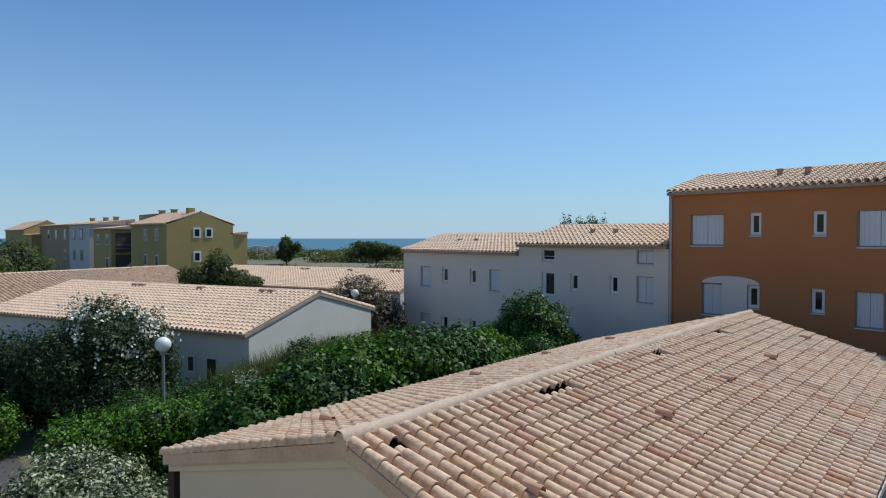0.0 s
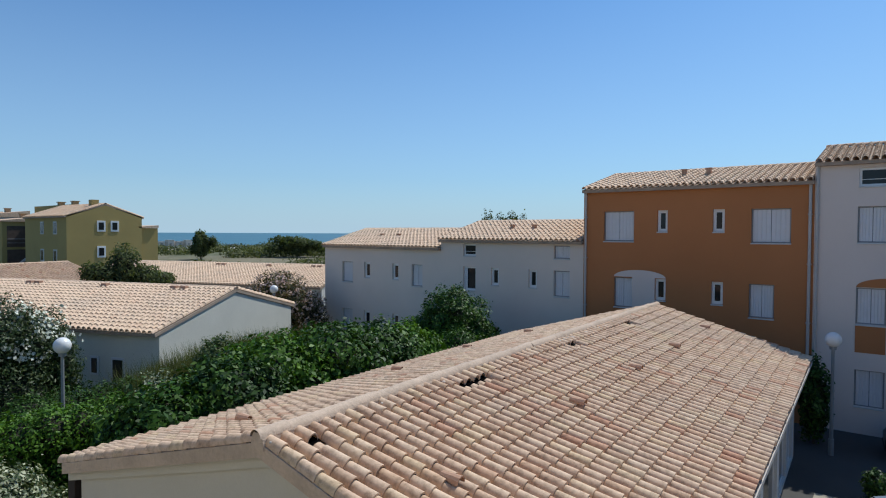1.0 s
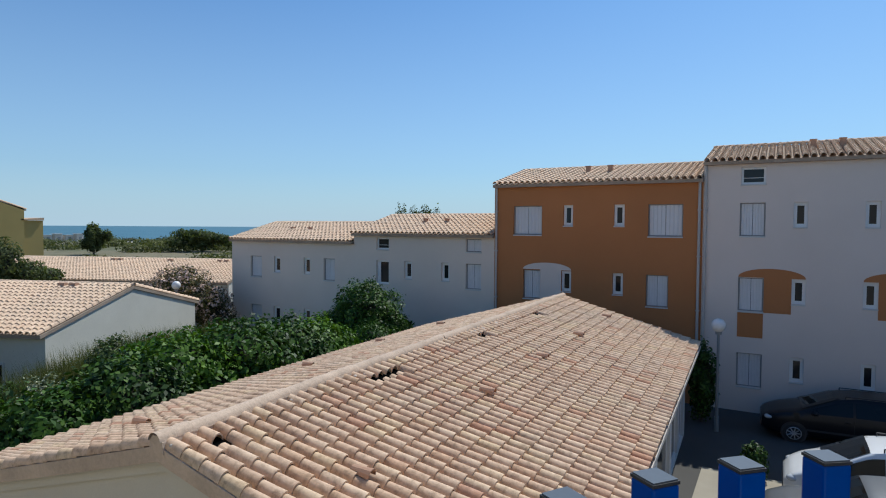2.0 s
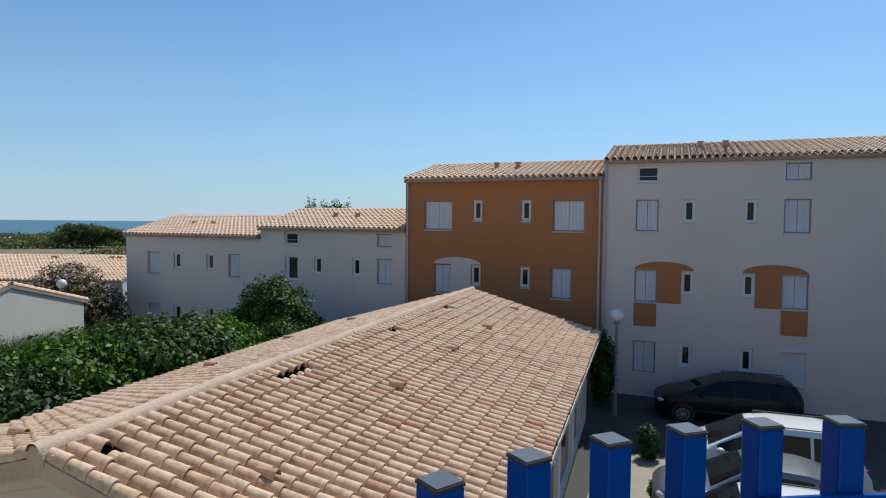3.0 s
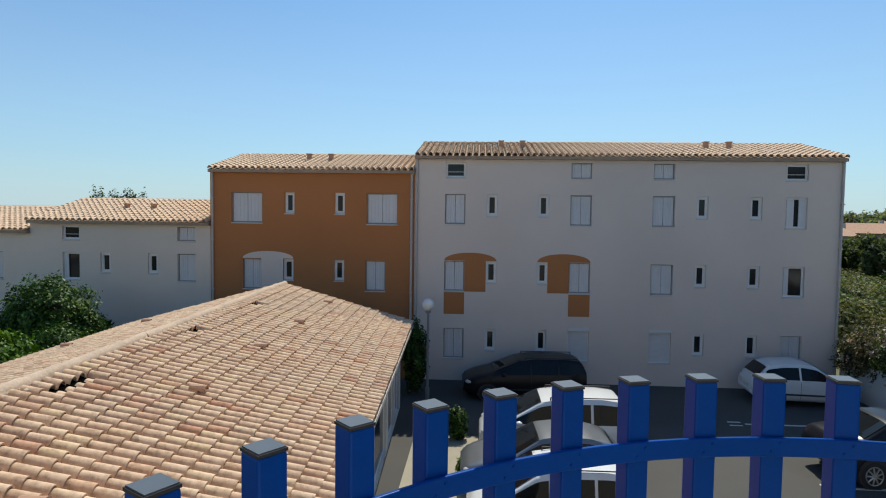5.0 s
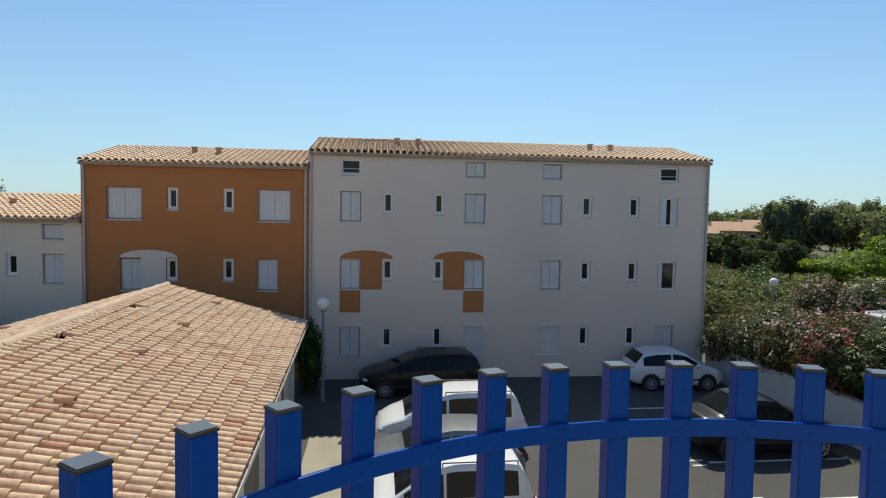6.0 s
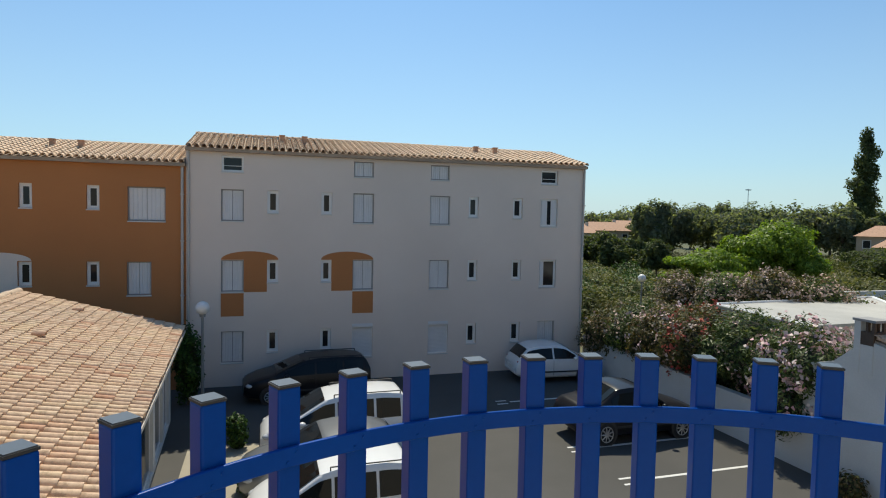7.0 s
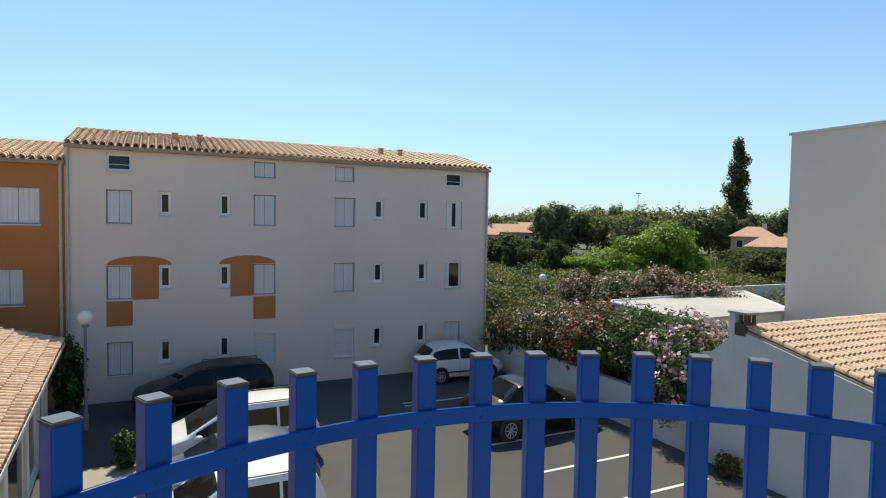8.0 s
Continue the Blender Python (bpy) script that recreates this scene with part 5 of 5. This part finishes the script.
for k in range(70):
    h = rnd.uniform(0.9, 2.1)
    pl.append((rnd.uniform(17.5, 36), rnd.uniform(33, 58), h * 0.35, rnd.uniform(1.0, 2.2), rnd.uniform(1.0, 2.2), h))
scrub("tall olive-green meadow scrub beyond the garden", pl[:46], 52000, 0.11, G_STRAW, 403)
scrub("fresh green brambles beyond the garden", pl[46:], 26000, 0.10, G_MID, 404)
far_tree("lone rounded tree on the dunes", -59.9, 150, 7.3, 3.0, G_PINE, 372, 5000, 0.3, low=0.0)
far_tree("low dark thicket on the dunes", -51.5, 160, 5.9, 7.0, G_PINE, 373, 6000, 0.35, low=0.0)
g = Geo()
g.add([shore(u, v, z) for u, z in ((236, 0.03), (284, -0.5)) for v in (-300, 60)], [(0, 1, 3, 2)])
solo("beach", g, grained("pale_sand", (0.55, 0.5, 0.42), 0.95, big=0.05, small=4, spread=0.08), "strip of pale sandy beach before the sea", "beach", "structure")
g = Geo()
for k in range(40):
    w = shore(310 + 2 * math.sin(k), -80 + 1.6 * k, 0)
    s = 1.1 + 0.5 * math.sin(k * 5.1)
    g.ball((w[0], w[1], -0.6), s, 7, 5, 0.8)
tagged(solo("breakwater", g, grained("dark_rock", (0.07, 0.07, 0.07), 0.9, big=0.5, small=3, spread=0.3), "breakwater of dark rocks in the sea", "breakwater"), kind="stuff")
def far_house(az, d_, w_, z0, z1, hip):
    """Far house with its long side across the view and hipped ends."""
    m = Matrix.Translation((d_ * math.sin(radians(az)), d_ * math.cos(radians(az)), 0)) @ Matrix.Rotation(-radians(az), 4, "Z")
    h = thing("house", m.translation, "far ochre house with an orange clay-tiled roof", "house", "far houses")
    hw = w_ / 2
    part("wall", Geo().box(-hw, hw, -3.5, 3.5, 0, z0, m), STUCCO_FAR, h)
    e = hw + 0.4
    vs = [(-e, -4, z0), (e, -4, z0), (e, 4, z0), (-e, 4, z0), (-e + hip, 0, z1), (e - hip, 0, z1)]
    part("roof", Geo().add([m @ Vector(v) for v in vs], [(0, 1, 5, 4), (2, 3, 4, 5), (1, 2, 5), (3, 0, 4), (3, 2, 1, 0)]), TILE_TERRA, h)
    part("chimney", Geo().box(hw * 0.4, hw * 0.4 + 0.6, 0.3, 0.9, z0 + 0.3, z1 + 0.5, m), STUCCO_BEIGE, h)
    for k in range(int(w_ / 2)):
        xw = -hw + 0.7 + 2.0 * k
        wo = part("window", Geo().box(xw, xw + 1.0, -3.55, -3.48, z0 - 1.7, z0 - 0.5, m), SILL, h)
        part("pane", Geo().box(xw + 0.1, xw + 0.9, -3.57, -3.552, z0 - 1.6, z0 - 0.6, m), PANE, wo)


for row in ((27.6, 128, 9, 5.3, 6.9, 2.0), (29.6, 112, 7, 4.6, 6.0, 2.5), (31.8, 118, 10, 5.0, 6.6, 3.0), (33.6, 132, 7, 5.6, 7.0, 2.0), (53.4, 104, 6, 5.3, 6.8, 2.5), (54.9, 90, 6, 4.2, 5.5, 2.0), (57.4, 96, 7, 4.6, 5.9, 2.5)):
    far_house(*row)


# white huts on the beach
for k in range(4):
    x, y = -231.0 + 1.6 * k, 117.0 + 2.9 * k
    h = thing("beach_hut", (x, y, 0), "small white flat-roofed hut on the beach", "hut", "beach huts")
    zt = 2.6 + 0.5 * (k % 2)
    part("wall", Geo().box(x - 1.2, x + 1.2, y - 1.2, y + 1.2, 0, zt), STUCCO_LOW, h)
    part("roof", Geo().box(x - 1.4, x + 1.4, y - 1.4, y + 1.4, zt + 0.002, zt + 0.14), SILL, h)
    part("door", Geo().box(x + 1.2, x + 1.25, y - 0.5, y + 0.5, 0.05, 2.0), GREY_MID, h)


# ---- cars ----
def paint(name, color, rough=0.25, metal=0.0):
    m, nt, p = base_mat(name, rough, metal)
    n_ = ramp(nt, noise_tex(nt, 2.0, 4), [(0.3, tuple(c * 0.93 for c in color)), (0.7, color)])
    nt.links.new(n_, p.inputs["Base Color"])
    p.inputs["Coat Weight"].default_value = 0.6 if color[0] > 0.1 else 0.0
    p.inputs["Specular IOR Level"].default_value = 0.5 if color[0] > 0.1 else 0.28
    p.inputs["Coat Roughness"].default_value = 0.06
    return m


P_WHITE, P_SILVER = paint("white_car_paint", (0.78, 0.78, 0.77)), paint("silver_car_paint", (0.22, 0.23, 0.24), 0.3, 0.5)
P_BLACK, P_DARK = paint("black_car_paint", (0.008, 0.009, 0.012), 0.3), paint("dark_car_paint", (0.012, 0.012, 0.015), 0.3)
TYRE = grained("tyre_rubber", (0.025, 0.025, 0.025), 0.9, big=3, small=30)
RIM = grained("alloy_rim", (0.5, 0.5, 0.5), 0.35, 0.7, big=5, small=40, relief=0)
TRIM = grained("black_plastic_trim", (0.03, 0.03, 0.032), 0.6, big=3, small=40)
CARGLASS = glass_mat("car_glass", (0.006, 0.008, 0.009), 0.05)
CARGLASS.node_tree.nodes["Principled BSDF"].inputs["Specular IOR Level"].default_value = 0.28
LAMP_W = glass_mat("headlamp_lens", (0.5, 0.52, 0.54), 0.1)
LAMP_R = glass_mat("tail_lamp_lens", (0.35, 0.012, 0.012), 0.15)
PLATE = grained("blank_plate", (0.6, 0.6, 0.56), 0.5, relief=0)


def curve_at(pts, x):
    for (xa, za), (xb, zb) in zip(pts, pts[1:]):
        if x <= xb:
            return za + (zb - za) * max(0.0, (x - xa)) / (xb - xa)
    return pts[-1][1]


def smooth_at(pts, x, w=0.09):
    return sum(curve_at(pts, x + d * w) * k for d, k in ((-1, 1), (-0.5, 2), (0, 3), (0.5, 2), (1, 1))) / 9


def car(label, x, y, yaw, L, W, H, belt, top, wide, body_mat, glass_x, screen, rear, roof_bars=False):
    """A parked car, nose towards -x before the turn. top: the outline from nose to tail as (x, z); wide: half-width shares along it;
    glass_x: where the side windows start, part and end; screen, rear: x spans of the two big panes."""
    c = thing("car", (0, 0, 0), label, "car", "parked cars")
    hw = W / 2
    zb = [(0, 0.36), (0.12, 0.24), (0.5, 0.20), (L - 0.6, 0.20), (L - 0.1, 0.28), (L, 0.38)]

    def section(sx, grow=0.0):
        zt, w, b0 = smooth_at(top, sx), hw * smooth_at(wide, sx), smooth_at(zb, sx)
        bl_ = min(belt, zt - 0.06)
        up = max(0.0, min(1.0, (zt - belt) / (H - belt)))
        wt = w * (0.93 - 0.17 * up)
        half = [(0, b0), (w * 0.86, b0), (w * 0.97, b0 + 0.07), (w, b0 + 0.35 * (bl_ - b0)), (w * 0.995, b0 + 0.7 * (bl_ - b0)), (w * 0.965, bl_)]
        sh = max(bl_ + 0.02, zt - 0.035 - 0.05 * up)
        for k in (0.33, 0.66, 1.0):
            half.append((w * 0.965 + (wt - w * 0.965) * k, bl_ + (sh - bl_) * k))
        half += [(wt * 0.93, zt - 0.012), (wt * 0.6, zt + 0.008), (0, zt + 0.014)]
        return half

    n = 56
    xs_ = [L * (0.5 - 0.5 * math.cos(math.pi * i / n)) * 0.35 + L * i / n * 0.65 for i in range(n + 1)]
    g = Geo()
    for sx in xs_:
        h = section(min(max(sx, 0.0), L))
        g.v += [(sx, a, b) for a, b in h] + [(sx, -a, b) for a, b in h[-2:0:-1]]
    k = len(g.v) // (n + 1)
    for i in range(n):
        for j in range(k):
            g.f.append((i * k + j, i * k + (j + 1) % k, (i + 1) * k + (j + 1) % k, (i + 1) * k + j))
    g.f += [tuple(range(k - 1, -1, -1)), tuple(range(n * k, (n + 1) * k))]
    part("body", g, body_mat, c, smooth=True)

    def side_pane(xa, xb, s):
        g = Geo()
        m_ = 12
        for i in range(m_ + 1):
            sx = xa + (xb - xa) * i / m_
            h = section(sx)
            lo, hi = Vector(h[5]), Vector(h[8])
            hi = lo + (hi - lo) * 0.93
            lo = lo + (hi - lo) * 0.06
            g.v += [(sx, s * (p_.x + 0.007), p_.y) for p_ in (lo, lo.lerp(hi, 0.35), lo.lerp(hi, 0.7), hi)]
        for i in range(m_):
            for j in range(3):
                g.f.append((i * 4 + j, i * 4 + j + 1, i * 4 + 5 + j, i * 4 + 4 + j))
        part("side_window", g, CARGLASS, c)

    def top_pane(xa, xb, name):
        g = Geo()
        m_ = 12
        for i in range(m_ + 1):
            sx = xa + (xb - xa) * i / m_
            h = section(sx)
            nx = -(smooth_at(top, sx + 0.02) - smooth_at(top, sx - 0.02)) / 0.04
            q = Vector((nx, 1)).normalized() * 0.022
            pts = [Vector((h[9][0] * 0.97, h[9][1])), Vector(h[10]), Vector(h[11])]
            full = [(-p_.x, p_.y) for p_ in pts] + [(pts[1].x, pts[1].y), (pts[0].x, pts[0].y)]
            g.v += [(sx + q.x, a, b + q.y) for a, b in full]
        for i in range(m_):
            for j in range(4):
                g.f.append((i * 5 + j, i * 5 + j + 1, i * 5 + 6 + j, i * 5 + 5 + j))
        part(name, g, CARGLASS, c)

    top_pane(screen[0], screen[1], "windscreen")
    top_pane(rear[0], rear[1], "rear_window")
    for s in (-1, 1):
        for xa, xb in zip(glass_x, glass_x[1:]):
            side_pane(xa + 0.035, xb - 0.035, s)
        for gx in glass_x[1:-1]:
            h = section(gx)
            part("door_seam", Geo().box(gx - 0.006, gx + 0.006, s * h[4][0] - 0.004, s * h[4][0] + 0.004, 0.32, belt - 0.05), TRIM, c)
            part("door_handle", Geo().box(gx - 0.25, gx - 0.08, s * (h[4][0] - 0.005) - 0.018, s * (h[4][0] - 0.005) + 0.018, belt - 0.17, belt - 0.13), body_mat, c, bevel=0.01)
        part("wing_mirror", Geo().ball((glass_x[0] + 0.1, s * (hw + 0.08), belt + 0.05), 0.095, 10, 7, 0.75), body_mat, c, smooth=True)
        hl = section(0.22)
        part("headlamp", Geo().ball((0.20, s * hl[4][0] * 0.84, smooth_at(top, 0.2) - 0.13), 0.15, 12, 8, 0.55), LAMP_W, c, smooth=True)
        tl = section(L - 0.12)
        part("tail_lamp", Geo().box(L - 0.2, L - 0.06, s * tl[4][0] * 0.87 - 0.05, s * tl[4][0] * 0.87 + 0.03, belt - 0.22, belt - 0.04), LAMP_R, c, bevel=0.025)
        h = section(L / 2)
        part("side_trim", Geo().box(0.27 * L, 0.72 * L, s * h[3][0] - 0.012, s * h[3][0] + 0.012, 0.43, 0.49), TRIM, c)
        if roof_bars:
            ra, rb = screen[1] + 0.25, rear[0] - 0.15
            yy = s * (section((ra + rb) / 2)[9][0] - 0.03)
            za, zc = smooth_at(top, ra) + 0.07, smooth_at(top, rb) + 0.07
            part("roof_bar", Geo().tube((ra, yy, za), (rb, yy, zc), 0.016, n=8).tube((ra, yy, za - 0.1), (ra, yy, za), 0.016, n=6).tube((rb, yy, zc - 0.1), (rb, yy, zc), 0.016, n=6), TRIM, c)
    part("front_bumper", Geo().box(-0.02, 0.14, -hw * 0.66, hw * 0.66, 0.30, 0.44), TRIM, c, bevel=0.05)
    part("rear_bumper", Geo().box(L - 0.12, L + 0.03, -hw * 0.74, hw * 0.74, 0.36, 0.52), body_mat, c, bevel=0.05)
    part("number_plate", Geo().box(L + 0.005, L + 0.04, -0.26, 0.26, 0.56, 0.67), PLATE, c)
    for wx_ in (0.195 * L, 0.80 * L):
        for s in (-1, 1):
            yy = s * (hw - 0.10)
            part("wheel_arch", Geo().tube((wx_, s * (hw - 0.22), 0.32), (wx_, s * (hw + 0.003), 0.32), 0.36, n=24), TRIM, c)
            ty = part("wheel", Geo().tube((wx_, yy - s * 0.09, 0.30), (wx_, yy + s * 0.115, 0.30), 0.30, n=26), TYRE, c, bevel=0.03)
            g = Geo().tube((wx_, yy + s * 0.10, 0.30), (wx_, yy + s * 0.124, 0.30), 0.055, n=12)
            for q in range(9):
                a = 2 * math.pi * q / 9
                g.tube((wx_ + 0.05 * math.cos(a), yy + s * 0.12, 0.30 + 0.05 * math.sin(a)), (wx_ + 0.2 * math.cos(a), yy + s * 0.12, 0.30 + 0.2 * math.sin(a)), 0.022, 0.016, 5)
            for q in range(16):
                a, a2 = 2 * math.pi * q / 16, 2 * math.pi * (q + 1) / 16
                g.tube((wx_ + 0.2 * math.cos(a), yy + s * 0.118, 0.30 + 0.2 * math.sin(a)), (wx_ + 0.2 * math.cos(a2), yy + s * 0.118, 0.30 + 0.2 * math.sin(a2)), 0.014, n=5)
            part("rim", g, RIM, ty)
    c.location = (x, y, 0.02)
    c.rotation_euler = (0, 0, radians(yaw))
    for o in c.children:
        o.matrix_parent_inverse = Matrix.Translation((-L / 2, 0, 0))
    return c


WIDE = [(0, 0.70), (0.12, 0.84), (0.4, 0.95), (0.9, 1.0), (3.2, 1.0), (3.8, 0.96), (4.1, 0.88), (4.6, 0.84)]
SHORT = [(0, 0.70), (0.12, 0.84), (0.4, 0.95), (0.9, 1.0), (2.8, 1.0), (3.35, 0.95), (3.6, 0.86)]
CARRIER = [(0, 0.62), (0.1, 0.80), (0.4, 0.96), (0.75, 1.08), (1.65, 1.58), (2.2, 1.67), (3.3, 1.68), (3.85, 1.62), (4.02, 1.15), (4.15, 0.85), (4.2, 0.7)]
HATCH = [(0, 0.58), (0.1, 0.72), (0.5, 0.86), (1.1, 0.96), (1.85, 1.40), (2.3, 1.46), (3.0, 1.43), (3.5, 1.30), (3.85, 0.95), (3.97, 0.8), (4.0, 0.66)]
BIGVAN = [(0, 0.64), (0.1, 0.80), (0.5, 0.95), (1.0, 1.07), (2.0, 1.52), (2.5, 1.60), (3.7, 1.59), (4.2, 1.51), (4.4, 1.15), (4.5, 0.85), (4.55, 0.7)]
SMALL = [(0, 0.6), (0.1, 0.75), (0.4, 0.88), (0.85, 0.98), (1.5, 1.43), (1.9, 1.5), (2.6, 1.48), (3.1, 1.38), (3.45, 1.0), (3.56, 0.85), (3.6, 0.7)]
SALOON = [(0, 0.56), (0.1, 0.70), (0.6, 0.84), (1.25, 0.93), (2.0, 1.36), (2.4, 1.41), (2.9, 1.38), (3.55, 1.02), (4.05, 0.97), (4.15, 0.85), (4.2, 0.68)]
carrier_far = car("white compact estate car with roof bars, parked", 2.25, 16.6, 0, 4.2, 1.80, 1.68, 1.02, CARRIER, WIDE, P_WHITE, (0.95, 1.95, 3.0, 3.75), (0.8, 1.66), (3.88, 4.01), True)
car("silver hatchback parked between two white cars", 1.7, 14.35, 2, 4.0, 1.72, 1.46, 0.92, HATCH, WIDE, P_SILVER, (1.3, 2.2, 3.1, 3.6), (1.15, 1.82), (3.52, 3.84))
carrier_near = car("white compact estate car with roof bars, near the path", 1.65, 12.15, 0, 4.2, 1.80, 1.68, 1.02, CARRIER, WIDE, P_WHITE, (0.95, 1.95, 3.0, 3.75), (0.8, 1.66), (3.88, 4.01), True)
van = car("black people carrier parked along the white wall", 1.75, 21.9, 4, 4.4, 1.82, 1.60, 1.0, BIGVAN, WIDE, P_BLACK, (1.3, 2.4, 3.4, 4.15), (1.08, 1.95), (4.22, 4.38), True)
car("white small hatchback parked by the wall", 11.7, 22.1, 176, 3.6, 1.66, 1.5, 0.94, SMALL, SHORT, P_WHITE, (1.05, 2.05, 3.2), (0.92, 1.47), (3.12, 3.43))
saloon = car("dark saloon with red tail lamps, parked", 11.05, 15.75, 180, 4.2, 1.74, 1.41, 0.88, SALOON, WIDE, P_DARK, (1.4, 2.3, 3.2), (1.32, 1.97), (2.95, 3.5))

carrier_far.scale = (1.0, 1.0, 1.0)
carrier_near.scale = (0.84, 0.96, 0.94)
van.scale = (1.0, 0.94, 0.92)
saloon.scale = (1.02, 1.04, 1.14)

# small plants by the parked cars
bl = [(-0.5, 17.3, 0.62, 0.3, 0.3, 0.34), (-0.45, 17.2, 0.35, 0.26, 0.26, 0.34)]
shrub("shrub", "small green shrub in the bed by the path", (-0.5, 17.3, 0), bl, 1500, 0.05, G_DARK, 501, r=0.03)
bl = [(-0.1, 14.4, 0.35, 0.3, 0.4, 0.32)]
shrub("shrub", "small yellow-green shrub beside the kerb", (-0.1, 14.4, 0), bl, 1200, 0.05, G_HEDGE, 502, r=0.03)
bl = [(13.65, 10.5, 0.3, 0.3, 0.35, 0.35)]
shrub("dry_plant", "small dried-up plant at the foot of the wall", (13.65, 10.5, 0), bl, 700, 0.05, G_REDLEAF, 503, "plant", r=0.02)
bl = [(-2.2, 21.6, 1.4, 0.45, 0.6, 1.3)]
shrub("shrub", "narrow dark climbing shrub at the corner", (-2.2, 21.6, 0), bl, 3000, 0.07, G_DARK, 504, r=0.04)

# slender mast beyond the trees
x, y = 150 * math.sin(radians(43.9)), 150 * math.cos(radians(43.9))
solo("mast", Geo().tube((x, y, 0), (x, y, 14.6), 0.09, 0.06, 8).box(x - 0.7, x + 0.7, y - 0.1, y + 0.1, 14.3, 14.5), POLE, "thin grey lamp mast above the trees", "mast")

# ---- roof tiles of the low house, one by one, where the camera passes nearest ----
tm = mesh_of("tile", TILE, TILE_OBJ, smooth=True)
for lm in SINGLE_TILES:
    o = new("tile", tm)
    o.parent = ROOF
    o.matrix_basis = lm
